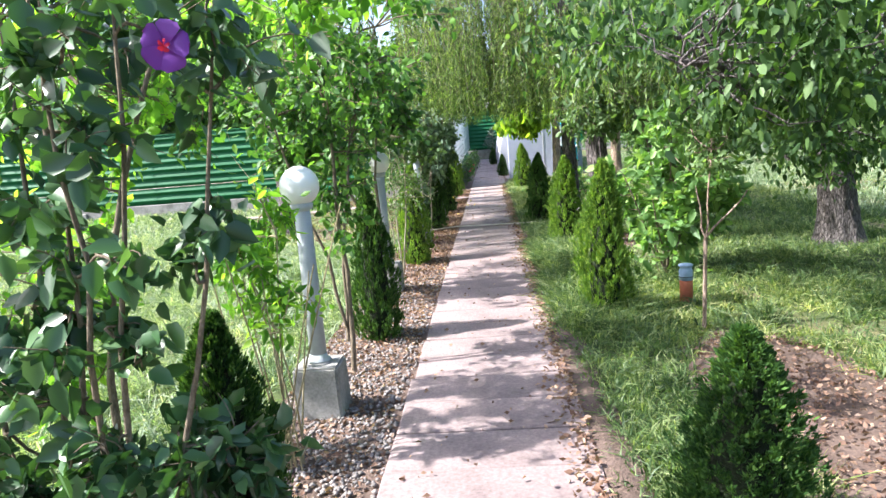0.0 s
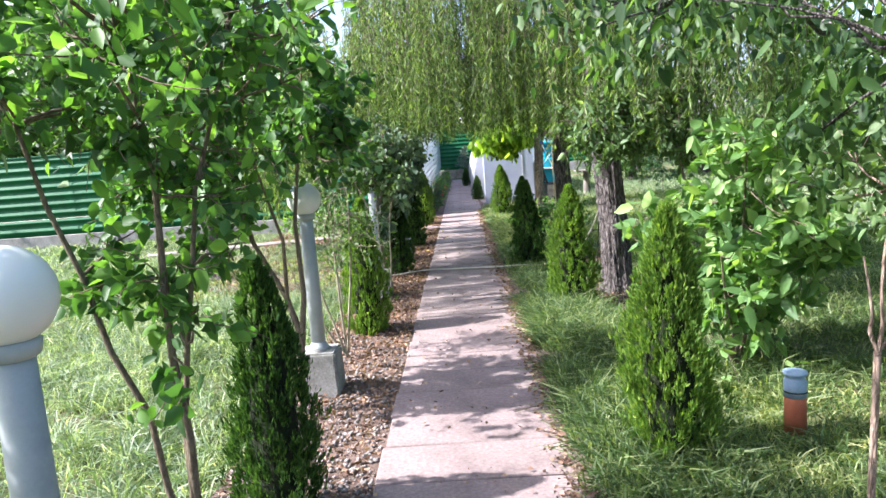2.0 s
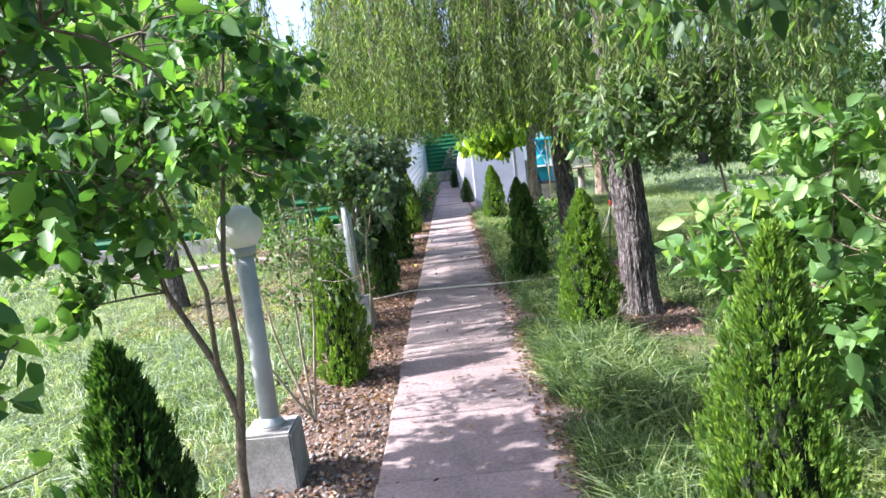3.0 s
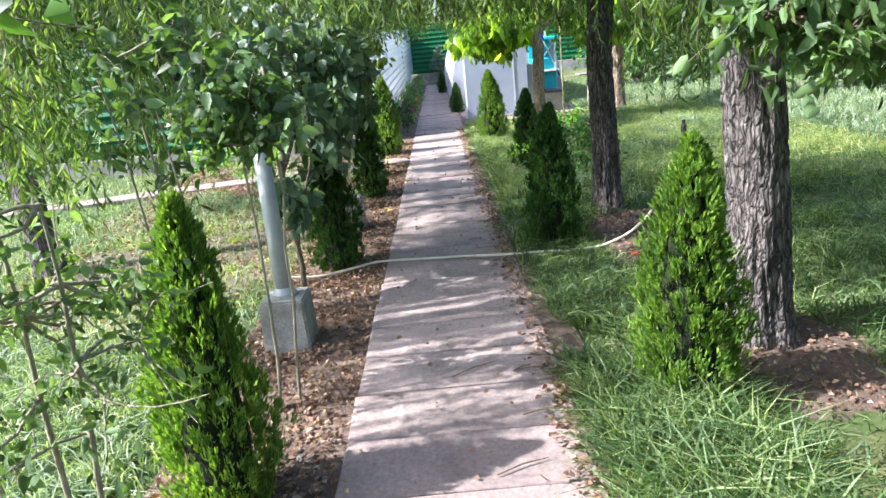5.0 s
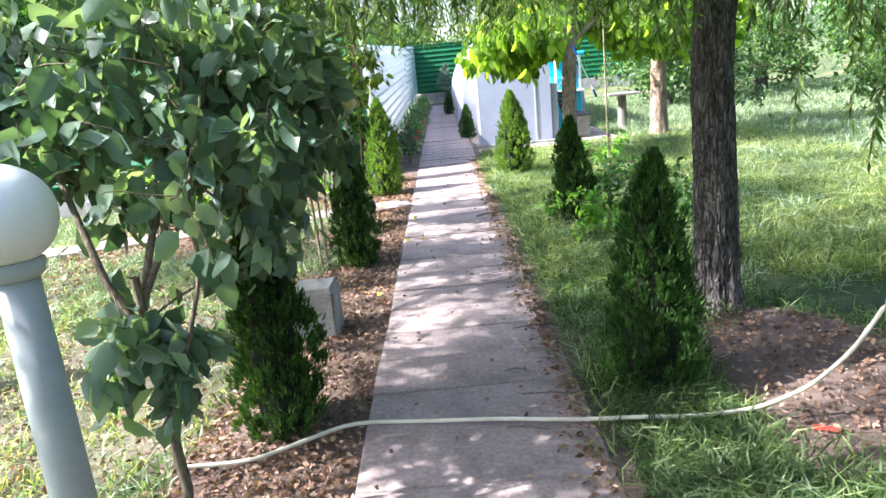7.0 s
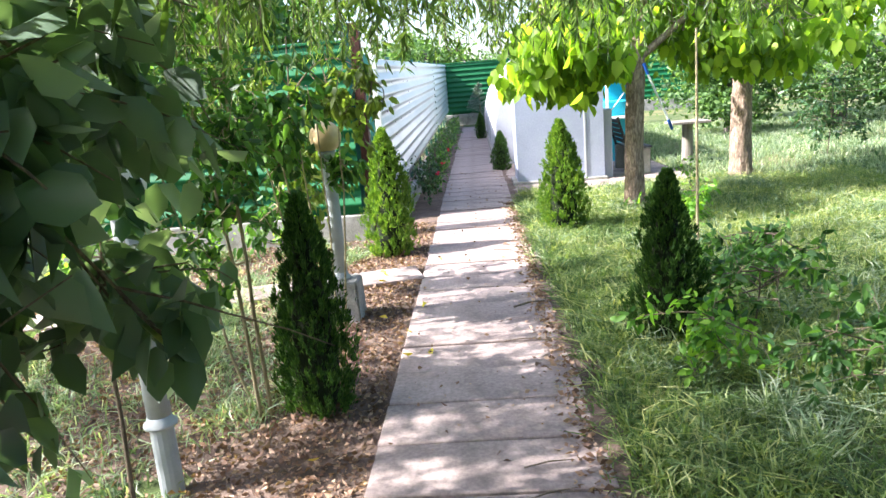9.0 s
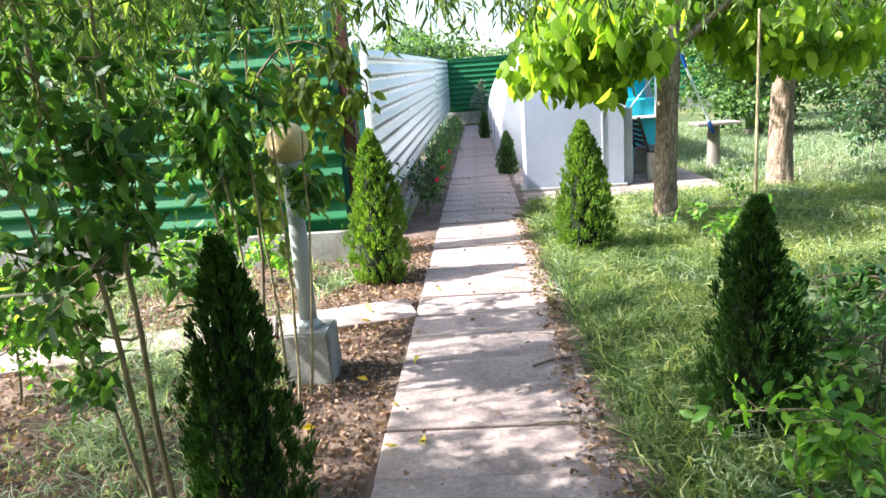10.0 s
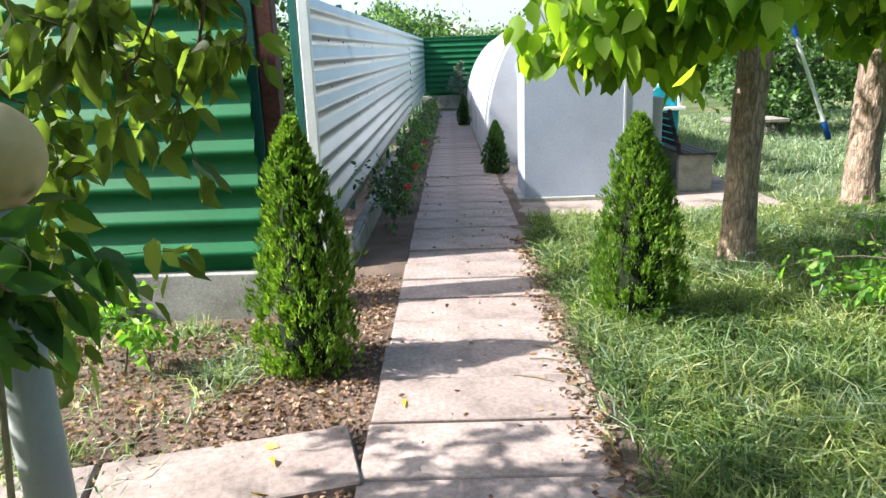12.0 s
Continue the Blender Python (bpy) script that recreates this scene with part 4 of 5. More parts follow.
shrub("dark_shrub", "large leafy shrub with dark blue-green leaves arching over the bed", "shrub", (-1.02, 10.12, -0.05),
      [bend((-1.02, 10.12, -0.05), (-1.05, 10.2, 1.0), (0.02, 0, 0), 8, 0.022, 0.015, 0.01), bend((-1.05, 10.2, 0.9), (-0.75, 11.2, 1.9), (0, 0, 0.15), 8, 0.014, 0.006, 0.015), bend((-1.05, 10.2, 0.8), (-1.7, 10.6, 1.8), (0, 0, 0.1), 8, 0.014, 0.006, 0.015),
       bend((-1.05, 10.2, 0.9), (-1.0, 10.9, 2.2), (0.1, 0, 0), 8, 0.014, 0.006, 0.015), bend((-1.03, 10.15, 0.5), (-0.85, 10.3, 1.3), (0.06, 0, 0), 7, 0.010, 0.005, 0.01)],
      np.vstack([clumps_in((-1.0, 10.75, 1.45), (0.5, 0.7, 0.66), 44, 0.19), clumps_in((-0.78, 11.6, 1.4), (0.34, 0.6, 0.62), 30, 0.18), clumps_in((-1.6, 10.8, 1.62), (0.65, 0.55, 0.52), 30, 0.19), clumps_in((-0.95, 10.25, 0.75), (0.18, 0.2, 0.25), 5, 0.11)]), 1900, 0.105, 0.075, BLUE_LEAF, TWIG, 0.7)
shrub("leaf_shoot", "dark large-leaved shoot beside the lamp post", "shrub", (-1.32, 12.75, -0.05),
      [bend((-1.32, 12.75, -0.05), (-1.15, 12.72, 1.75), (-0.05, 0, 0), 8, 0.010, 0.004, 0.006)],
      np.vstack([clumps_in((-1.10, 12.7, 1.45), (0.2, 0.12, 0.25), 5, 0.13), clumps_in((-1.08, 12.7, 0.95), (0.12, 0.1, 0.2), 2, 0.1)]), 60, 0.105, 0.075, DARK_LEAF, TWIG, 0.8)
shrub("twin_sapling", "pair of slim saplings with leafy tops", "sapling", (-1.15, 13.75, -0.05),
      [bend((-1.17, 13.75, -0.05), (-1.35, 13.7, 2.2), (0.05, 0, 0), 9, 0.012, 0.005, 0.006), bend((-1.12, 13.77, -0.05), (-1.08, 13.8, 2.3), (-0.04, 0, 0), 9, 0.012, 0.005, 0.006), bend((-1.3, 14.0, -0.05), (-1.75, 14.0, 1.9), (0, 0, 0), 8, 0.009, 0.004, 0.006)],
      np.vstack([clumps_in((-1.25, 13.75, 1.4), (0.25, 0.25, 0.75), 34, 0.13), clumps_in((-1.75, 13.95, 1.3), (0.3, 0.3, 0.6), 18, 0.13)]), 760, 0.07, 0.04, MID_LEAF, BAMBOO)
shrub("lamp_canes", "leaning canes with drooping leaves around the lamp", "shrub", (-1.08, 15.0, -0.05),
      [bend((-1.08 + dx, 15.0 + dy, -0.05), (-1.08 + dx * 3 - 0.08, 15.0 + dy, zz), (0.02, 0, 0), 8, 0.009, 0.004, 0.006) for dx, dy, zz in ((0.06, 0, 1.5), (0.0, 0.05, 1.7), (-0.05, -0.05, 1.8), (-0.1, 0.05, 1.6), (0.1, 0.1, 1.4))],
      np.vstack([clumps_in((-1.3, 15.0, 1.55), (0.32, 0.3, 0.4), 18, 0.13), clumps_in((-1.35, 15.2, 1.0), (0.25, 0.2, 0.5), 8, 0.12), clumps_in((-0.92, 15.25, 1.2), (0.1, 0.1, 0.3), 3, 0.1)]), 350, 0.095, 0.05, MID_LEAF, BAMBOO, 1.2)
shrub("drooping_branch", "leafy drooping branches in front of the green fence", "shrub", (-1.5, 16.0, -0.05),
      [bend((-1.5, 16.0, -0.05), (-1.4, 16.1, 2.1), (0, 0, 0), 8, 0.014, 0.006, 0.01), bend((-1.43, 16.08, 1.6), (-0.72, 15.9, 1.7), (0, 0, 0.25), 8, 0.009, 0.003, 0.01), bend((-1.43, 16.08, 1.3), (-2.0, 16.2, 1.8), (0, 0, 0.1), 6, 0.008, 0.004, 0.01)],
      np.vstack([clumps_in((-1.05, 15.95, 1.58), (0.42, 0.25, 0.30), 12, 0.12), clumps_in((-1.35, 15.95, 1.2), (0.25, 0.2, 0.45), 9, 0.12), clumps_in((-1.9, 16.2, 1.6), (0.3, 0.3, 0.4), 4, 0.13)]), 185, 0.105, 0.056, OLIVE_LEAF, TWIG, 1.4)
for bx, by, bz, n in ((-2.7, 15.2, 0.5, 14), (-3.6, 16.6, 0.45, 12), (-1.9, 17.4, 0.28, 9), (-2.9, 17.6, 0.3, 9)):
    shrub("low_bush", "low leafy green bush in the dry ground", "bush", (bx, by, -0.06), [bend((bx, by, -0.06), (bx + 0.05, by, bz), (0.02, 0, 0), 5, 0.008, 0.004)],
          clumps_in((bx, by, bz * 0.6 + 0.1), (0.4, 0.3, bz * 0.6), n, 0.12), n * 22, 0.06, 0.035, BRIGHT_LEAF, TWIG, group="low bushes")

# ---- shrubs, right of the path ----
shrub("magnolia", "leafy magnolia bush with large bright green leaves", "shrub", (1.82, 6.45, -0.05),
      [bend((1.82, 6.45, -0.05), (1.82 + dx, 6.45 + dy, zz), (0, 0, 0), 7, 0.012, 0.005, 0.01) for dx, dy, zz in ((-0.4, 0, 1.0), (0.05, -0.1, 1.45), (0.4, 0.05, 1.2), (0.1, 0.3, 1.3), (-0.2, -0.3, 0.8))],
      clumps_in((1.92, 6.5, 0.9), (0.72, 0.6, 0.72), 66, 0.2), 1500, 0.145, 0.07, MAGNOLIA_LEAF, TWIG, -0.2)
shrub("young_sapling", "thin tan sapling with a forked top", "sapling", (1.6, 4.52, -0.05),
      [np.array([(1.6, 4.52, -0.05, 0.016), (1.61, 4.52, 0.3, 0.015), (1.62, 4.52, 0.66, 0.014)]), bend((1.62, 4.52, 0.66), (1.55, 4.5, 1.05), (0, 0, 0), 6, 0.009, 0.004, 0.006), bend((1.62, 4.52, 0.66), (1.95, 4.6, 0.98), (0, 0, 0), 6, 0.009, 0.004, 0.006), bend((1.62, 4.52, 0.64), (1.68, 4.55, 1.3), (0, 0, 0), 6, 0.009, 0.004, 0.006)],
      clumps_in((1.65, 4.55, 1.35), (0.25, 0.2, 0.2), 8, 0.1), 110, 0.06, 0.035, GREY_LEAF, BARK_TAN)
shrub("climbing_shrub", "pale grey-green leafy branch hanging beside the trunk", "shrub", (2.05, 8.3, -0.05),
      [bend((2.05, 8.3, -0.05), (1.95, 8.2, 1.9), (0.1, 0, 0), 8, 0.016, 0.007, 0.01), bend((1.95, 8.2, 1.8), (1.2, 8.1, 1.6), (0, 0, 0.2), 6, 0.008, 0.004, 0.01)],
      np.vstack([clumps_in((1.40, 8.15, 1.68), (0.36, 0.32, 0.34), 44, 0.15), clumps_in((1.95, 8.3, 1.7), (0.45, 0.4, 0.5), 34, 0.16)]), 1500, 0.085, 0.042, GREY_LEAF, TWIG, 0.7)
for bx, by, bz, n, lf in ((1.62, 14.5, 0.4, 12, MID_LEAF), (2.0, 15.1, 0.45, 14, MID_LEAF), (1.2, 14.05, 0.28, 8, BRIGHT_LEAF), (2.3, 17.8, 0.35, 10, BRIGHT_LEAF), (1.9, 13.6, 0.35, 9, MID_LEAF), (6.0, 22.5, 1.2, 24, DARK_LEAF), (7.5, 25, 1.3, 26, FAR_LEAF)):
    shrub("low_bush", "low leafy green bush in the grass", "bush", (bx, by, -0.06), [bend((bx, by, -0.06), (bx + 0.05, by, bz), (0.02, 0, 0), 5, 0.008, 0.004)],
          clumps_in((bx, by, bz * 0.6 + 0.05), (0.35 + bz * 0.3, 0.3 + bz * 0.3, bz * 0.6), n, 0.12 + bz * 0.08), n * 24, 0.06 + 0.04 * bz, 0.04, lf, TWIG, group="low bushes")

# rose row at the foot of the white fence
for k in range(14):
    by = 20.6 + k * 1.35
    ob = shrub("rose_bush", "low rose bush in the row along the white fence", "shrub", (-0.72, by, -0.05),
               [bend((-0.72, by, -0.05), (-0.75 + rng.normal() * 0.1, by + rng.normal() * 0.2, 0.6), (0.02, 0, 0), 5, 0.008, 0.004) for _ in range(3)],
               clumps_in((-0.72, by, 0.36), (0.20, 0.62, 0.32), 16, 0.13), 330, 0.06, 0.035, MID_LEAF if k % 3 else DARK_LEAF, TWIG, group="rose row")
    if k in (0, 1, 3):
        part("bloom", leaves(rng.normal(size=(9, 3)) * 0.012 + [0.2, -0.3, 0.50], rng.normal(size=(9, 3)) + [0, 0, 0.5], 0.035, 0.035, 0.2, True), PETAL_RED, ob, "dark red rose bloom")

spruce = thing("blue_spruce", "young silvery blue spruce at the end fence", "conifer", (0.35, 43.6, -0.05))
part("trunk", tubes([[(0, 0, -0.05, 0.05), (0, 0, 2.0, 0.008)]], 8), TWIG, spruce)
sp, sd = [], []
for k in range(70):
    z = 0.25 + 1.65 * (k / 70)
    a, L = rng.random() * 6.28, (1 - k / 72) * 0.85 + 0.06
    t = rng.random(60)
    sp.append(np.stack([np.cos(a) * L * t, np.sin(a) * L * t, z + 0.12 * t * L], 1) + rng.normal(size=(60, 3)) * 0.02)
    sd.append(np.tile([math.cos(a), math.sin(a), 0.3], (60, 1)) + rng.normal(size=(60, 3)) * 0.7)
part("branches", leaves(np.concatenate(sp), np.concatenate(sd), 0.09, 0.02, 0.1), SPRUCE, spruce)


# ---- far trees ----
def far_tree(name, label, h, r, count, leaf, size):
    ob = thing(name, label, "tree", (0, 0, -0.1), "trees round the garden")
    part("trunk", tubes([[(0, 0, -0.1, 0.2), (0.05, 0, h * 0.35, 0.15), (0, 0.05, h * 0.8, 0.06)]], 10), BARK, ob, smooth=True)
    for _ in range(6):
        a = rng.random() * 6.28
        part("limb", tubes([bend((0, 0, h * rng.uniform(0.25, 0.5)), (math.cos(a) * r * 0.7, math.sin(a) * r * 0.7, h * rng.uniform(0.5, 0.85)), (0, 0, 0.3), 7, 0.07, 0.02, 0.05)], 6), BARK, ob)
    c = clumps_in((0, 0, h * 0.58), (r, r, h * 0.42), 70, r * 0.24)
    p = blob_points(c, count)
    p = p[p[:, 2] > 0.15]
    s = rng.uniform(0.6, 1.2, len(p))
    part("foliage", leaves(p, rng.normal(size=p.shape) + [0, 0, -0.4], size * s, size * 0.6 * s, 0.15), leaf, ob)
    return ob


kinds = [far_tree("garden_tree", "full leafy tree at the edge of the garden", 6.5, 2.3, 9000, FAR_LEAF, 0.20), far_tree("garden_tree", "broad leafy tree with dense foliage", 5.2, 2.5, 9000, MID_LEAF, 0.20), far_tree("hedge_bush", "tall rounded hedge bush", 2.6, 1.7, 6500, FAR_LEAF, 0.14)]
spots = [[(11, 4, 0), (9.5, 9.5, 1), (12.5, 13, 0), (13.5, 19, 1), (11.5, 26, 0), (15, 31, 1), (8.5, 0, 1), (8.0, 33, 0), (18, 9, 0), (19, 24, 0), (9, -5, 0), (14, -3, 1)],
         [(-9, 24, 0), (-14, 22, 1), (-5, 25, 1), (-19, 20, 0), (-6.5, 21.4, 1), (-10.5, 20.9, 0), (-15.5, 21.0, 1), (-12.5, 24.5, 0), (-33, 9, 1), (-34, 1, 0), (-36, 15, 0), (-24, 24, 1)],
         [(-6, 52, 2), (-2.5, 51, 2), (1, 52, 2), (4, 51, 2), (8, 52, 2), (-10, 51, 2), (12, 50, 2), (2.5, 56, 2), (-4, 57, 0), (7, 58, 0), (12, 60, 0), (-12, 58, 1), (10, 30, 2), (6.6, 28.5, 2), (9, 21, 2), (10.5, 16, 2), (-11, 29, 2), (-4, 30, 2), (-4.4, 36, 2), (-4, 42, 2)]]
used = set()
for group_spots in spots:
    for x, y, k in group_spots:
        s = rng.uniform(0.85, 1.2) * (1.75 if y > 49 and k == 2 else 1.0)
        m = pose(x, y, -0.1, 0, 0, rng.uniform(0, 360)) @ Matrix.Scale(s, 4)
        if k not in used:
            used.add(k)
            kinds[k].matrix_basis = m
        else:
            c = copy_thing(kinds[k], pose(0, 0, 0))
            c.matrix_basis = m

house = thing("far_house", "pale house with a grey roof beyond the fence", "house", (-3.0, 64, 0))
part("wall", box(-3.5, 3.5, 0, 6, -0.1, 3.2, 0.02), HOUSE, house)
bmr = bmesh.new()
pr = [bmr.verts.new(c) for c in ((-4, -0.5, 3.2), (4, -0.5, 3.2), (4, 6.5, 3.2), (-4, 6.5, 3.2), (-4, 3, 4.9), (4, 3, 4.9))]
for f in ((0, 1, 5, 4), (2, 3, 4, 5), (0, 4, 3), (1, 2, 5), (0, 3, 2, 1)):
    bmr.faces.new([pr[i] for i in f])
part("roof", bmr, ROOF, house, "grey sheet roof")
for k in range(3):
    w = part("window", box(-2.6 + 2.1 * k, -1.7 + 2.1 * k, -0.05, 0.02, 1.1, 2.3, 0.01), WHITE_TRIM, house)
    part("pane", box(-2.52 + 2.1 * k, -1.78 + 2.1 * k, -0.06, -0.052, 1.18, 2.22), BLACK, w)

# ---- loose things ----
bol = thing("garden_bollard", "short terracotta pipe bollard with a blue-grey cap", "bollard", (1.71, 5.38, -0.06))
part("pipe", lathe([(0.055, 0), (0.055, 0.21), (0.052, 0.215)], 24), TERRACOTTA, bol, smooth=True)
part("cap", lathe([(0.058, 0.215), (0.058, 0.30), (0.050, 0.31), (0.048, 0.33), (0.06, 0.335), (0.06, 0.35), (0.02, 0.36)], 24), CAP_BLUE, bol, "blue-grey plastic cap", True)
part("wire", lathe([(0.06, 0.24), (0.0605, 0.244), (0.06, 0.248)], 24), BLACK, bol)

stake = thing("hose_stake", "thin black sprinkler stake pushed into the soil", "stake", (1.71, 10.67, -0.05))
part("rod", tubes([[(0, 0, 0, 0.008), (0.03, 0, 0.45, 0.007), (0.07, 0, 0.93, 0.007)]], 8), BLACK, stake, smooth=True)
part("foot_rest", box(-0.05, 0.06, -0.006, 0.006, 0.48, 0.495, 0.003), BLACK, stake)
part("sprinkler_head", lathe([(0.014, 0.90), (0.02, 0.92), (0.02, 0.96), (0.012, 0.975), (0.014, 1.0)], 12), BLACK, stake).location = (0.07, 0, 0)
hose = thing("garden_hose", "cream garden hose strung across the path", "hose", (0, 10.85, 0))
hp = np.array([(-1.22, -0.20, 0.05), (-1.10, -0.17, 0.03), (-0.96, -0.14, 0.02), (-0.80, -0.04, 0.02), (-0.62, 0.08, 0.02), (-0.5, 0.10, 0.022), (-0.2, 0.06, 0.02), (0.1, 0.03, 0.02), (0.45, -0.05, 0.024), (0.7, -0.08, 0.03), (0.95, -0.10, 0.02), (1.2, -0.11, 0.04), (1.4, -0.13, 0.13), (1.55, -0.15, 0.28), (1.66, -0.16, 0.46), (1.74, -0.17, 0.64), (1.78, -0.18, 0.80)])
u = np.linspace(0, 1, len(hp))
uu = np.linspace(0, 1, 90)
sm = np.stack([np.interp(uu, u, hp[:, k]) for k in range(3)], 1)
for _ in range(3):
    sm[1:-1] = (sm[:-2] + 2 * sm[1:-1] + sm[2:]) / 4
part("tube", tubes([np.hstack([sm, np.full((90, 1), 0.0095)])], 10), HOSE, hose, smooth=True)
part("connector", lathe([(0.013, 0), (0.017, 0.01), (0.017, 0.05), (0.012, 0.06)], 12), RED, hose, "red plastic hose connector").location = (1.78, -0.18, 0.79)
scrap = thing("plastic_scrap", "small red plastic scrap on the soil", "litter", (1.42, 10.62, -0.02))
part("scrap", box(-0.05, 0.05, -0.012, 0.012, 0, 0.015, 0.004), RED, scrap).rotation_euler = (0, 0, radians(-25))

pole = thing("bamboo_pole", "tall thin bamboo pole standing in the grass", "pole", (2.03, 16.78, -0.06))
part("cane", tubes([[(0, 0, 0, 0.014), (-0.01, 0, 0.9, 0.013), (-0.02, 0, 2.0, 0.011)]], 8), BAMBOO, pole, smooth=True)
for k in range(6):
    part("node", lathe([(0.014, 0), (0.016, 0.006), (0.014, 0.012)], 10), BAMBOO, pole).location = (-0.003 * k, 0, 0.2 + 0.3 * k)

tool = thing("hanging_pole", "white telescopic pole with blue ends hanging in the tree", "tool", (1.98, 18.45, 1.66))
part("shaft", tubes([[(0.02, 0, -0.06, 0.012), (0.25, 0, -0.60, 0.012)]], 10), WHITE_TRIM, tool, smooth=True)
part("grip", tubes([[(0.245, 0, -0.585, 0.017), (0.285, 0, -0.69, 0.018), (0.29, 0, -0.70, 0.012)]], 10), BLUE_DARK, tool, "blue grip")
part("head", tubes([[(-0.02, 0, 0.05, 0.02), (0.025, 0, -0.07, 0.017)]], 10), BLUE_DARK, tool, "dark blue upper grip")
part("cord", tubes([[(-0.02, 0, 0.05, 0.003), (-0.03, 0.1, 0.45, 0.003)]], 5), BLACK, tool)

tbl = thing("feeding_table", "grey wooden post with a flat board on top", "table", (3.9, 23.3, -0.06))
part("post", lathe([(0.11, 0), (0.10, 0.3), (0.095, 0.74)], 14), GREY_WOOD, tbl)
part("board", box(-0.34, 0.34, -0.28, 0.28, 0.74, 0.785, 0.006), GREY_WOOD, tbl)

bench = thing("garden_bench", "dark slatted garden bench on concrete legs beside the store", "bench", (2.42, 22.6, -0.012))
for k in range(5):
    part("back_slat", box(-0.02 + 0.03 * k, 0.0 + 0.03 * k, -0.55, 0.55, 0.86 - 0.085 * k, 0.92 - 0.085 * k, 0.005), DARK_WOOD, bench)
for k in range(4):
    part("seat_slat", box(0.16 + 0.1 * k, 0.24 + 0.1 * k, -0.55, 0.55, 0.43, 0.455, 0.005), DARK_WOOD, bench)
for s in (-0.45, 0.45):
    part("leg", box(0.12, 0.52, s - 0.04, s + 0.04, 0, 0.43, 0.01), CONCRETE, bench, "concrete leg")
    b = part("back_post", box(-0.02, 0.02, s - 0.025, s + 0.025, 0, 0.58, 0.005), BLACK, bench)
    b.location, b.rotation_euler = (0.15, 0, 0.40), (0, radians(-16), 0)

shade = thing("blue_kiosk", "blue and turquoise painted cabin with white ledge", "kiosk", (3.05, 24.2, -0.05))
part("body", box(-0.45, 0.15, 0, 0.9, 0, 1.2, 0.02), BLUE, shade)
part("back_panel", box(-0.45, 0.15, 0.8, 0.88, 1.2, 1.66, 0.01), BLUE, shade, "bright cyan back panel")
part("ledge", box(-0.5, 0.2, -0.12, 0.0, 0.86, 0.91, 0.005), WHITE_TRIM, shade, "white ledge")
part("canopy", box(-0.52, 0.22, -0.2, 0.98, 1.662, 1.74, 0.02), BLUE, shade)
for sx in (-0.45, 0.10):
    part("support", box(sx, sx + 0.05, -0.1, -0.05, 0.91, 1.66, 0.004), WHITE_TRIM, shade)
part("brace", tubes([[(-0.42, -0.075, 0.95, 0.012), (0.12, -0.075, 1.62, 0.012)]], 6), WHITE_TRIM, shade)

stick = thing("fallen_twig", "dry twig lying on the concrete path", "twig", (0.36, 15.35, 0.008))
part("stem", tubes([[(-0.12, -0.06, 0, 0.007), (0, 0, 0.01, 0.008), (0.13, 0.05, 0.0, 0.005)]], 6), TWIG, stick)

wire = thing("slack_wire", "thin pale wire strung across the field", "wire", (-4.8, 12.6, 1.0))
part("strand", tubes([bend((-9, 0, 0.0), (3.6, 1.2, 0.0), (0, 0, -0.05), 14, 0.005, 0.005)], 5), HOSE, wire)


# ---- ground cover ----
def scatter(n, x0, x1, y0, y1, power=1.0):
    x = x0 + (x1 - x0) * rng.random(n)
    y = y0 + (y1 - y0) * rng.random(n) ** power
    return x, y


def lattice(x, y, f, seed=0.0):
    return np.sin(x * f + seed) * np.sin(y * f * 0.8 + seed * 2) + 0.6 * np.sin(x * f * 2.3 + y * f * 1.7 + seed)


def blades(name, label, x, y, hgt, material, wid=0.006, lean=0.5, z=-0.06):
    n = len(x)
    p = np.stack([x, y, np.full(n, z)], 1)
    d = np.hstack([rng.normal(size=(n, 2)) * lean, np.ones((n, 1))])
    mid = p + unit(d) * hgt[:, None] * 0.55
    s = unit(np.cross(d, rng.normal(size=(n, 3)))) * wid
    tip = p + unit(d) * hgt[:, None] + np.hstack([rng.normal(size=(n, 2)) * 0.35, -0.25 * np.ones((n, 1))]) * hgt[:, None]
    v = np.stack([p - s / 2, p + s / 2, mid + s / 2, mid - s / 2, tip], 1).reshape(-1, 3)
    t = np.array([[0, 1, 2], [0, 2, 3], [3, 2, 4]])
    tri = (t[None] + (np.arange(n) * 5)[:, None, None]).reshape(-1, 3)
    return tagged(part(name, (v, tri), material), label, "grass", kind="stuff")


def off_path(x, y):
    soil = (np.hypot((x - 1.66) / 0.42, (y - 8.9) / 0.7) < 0.95) | (np.hypot((x - 1.7) / 0.55, (y - 11.2) / 0.85) < 0.95) | (np.hypot((x - 1.75) / 0.55, (y - 3.1) / 1.4) < 0.9)
    apron_area = (x > 0.5) & (x < 3.45) & (y > 20.9) & (y < 25.2) | (x > 0.3) & (x < 3.4) & (y > 25)
    return ~soil & ~apron_area


# right lawn
x, y = scatter(150000, 0.5, 5.5, -1, 21, 1.0)
k = off_path(x, y) & (lattice(x, y, 2.1) + rng.normal(size=len(x)) * 0.5 > -0.9)
x, y = x[k], y[k]
blades("lawn_grass", "unmown green lawn grass", x, y, rng.uniform(0.04, 0.19, len(x)) * (1 + 0.5 * lattice(x, y, 1.3, 1)).clip(0.4, 2.0), GRASS, 0.008, 0.6)
x, y = scatter(60000, 5.5, 16, -1, 34)
blades("far_grass", "tall sunlit grass on the lawn", x, y, rng.uniform(0.08, 0.25, len(x)), GRASS_PALE, 0.015, 0.5)
# Dry blades whose pale tone also paints sunlight onto this stretch of lawn.
x, y = scatter(76000, 0.62, 5.5, 12.5, 21)
k = off_path(x, y) & (lattice(x, y, 1.9, 5) > -0.5)
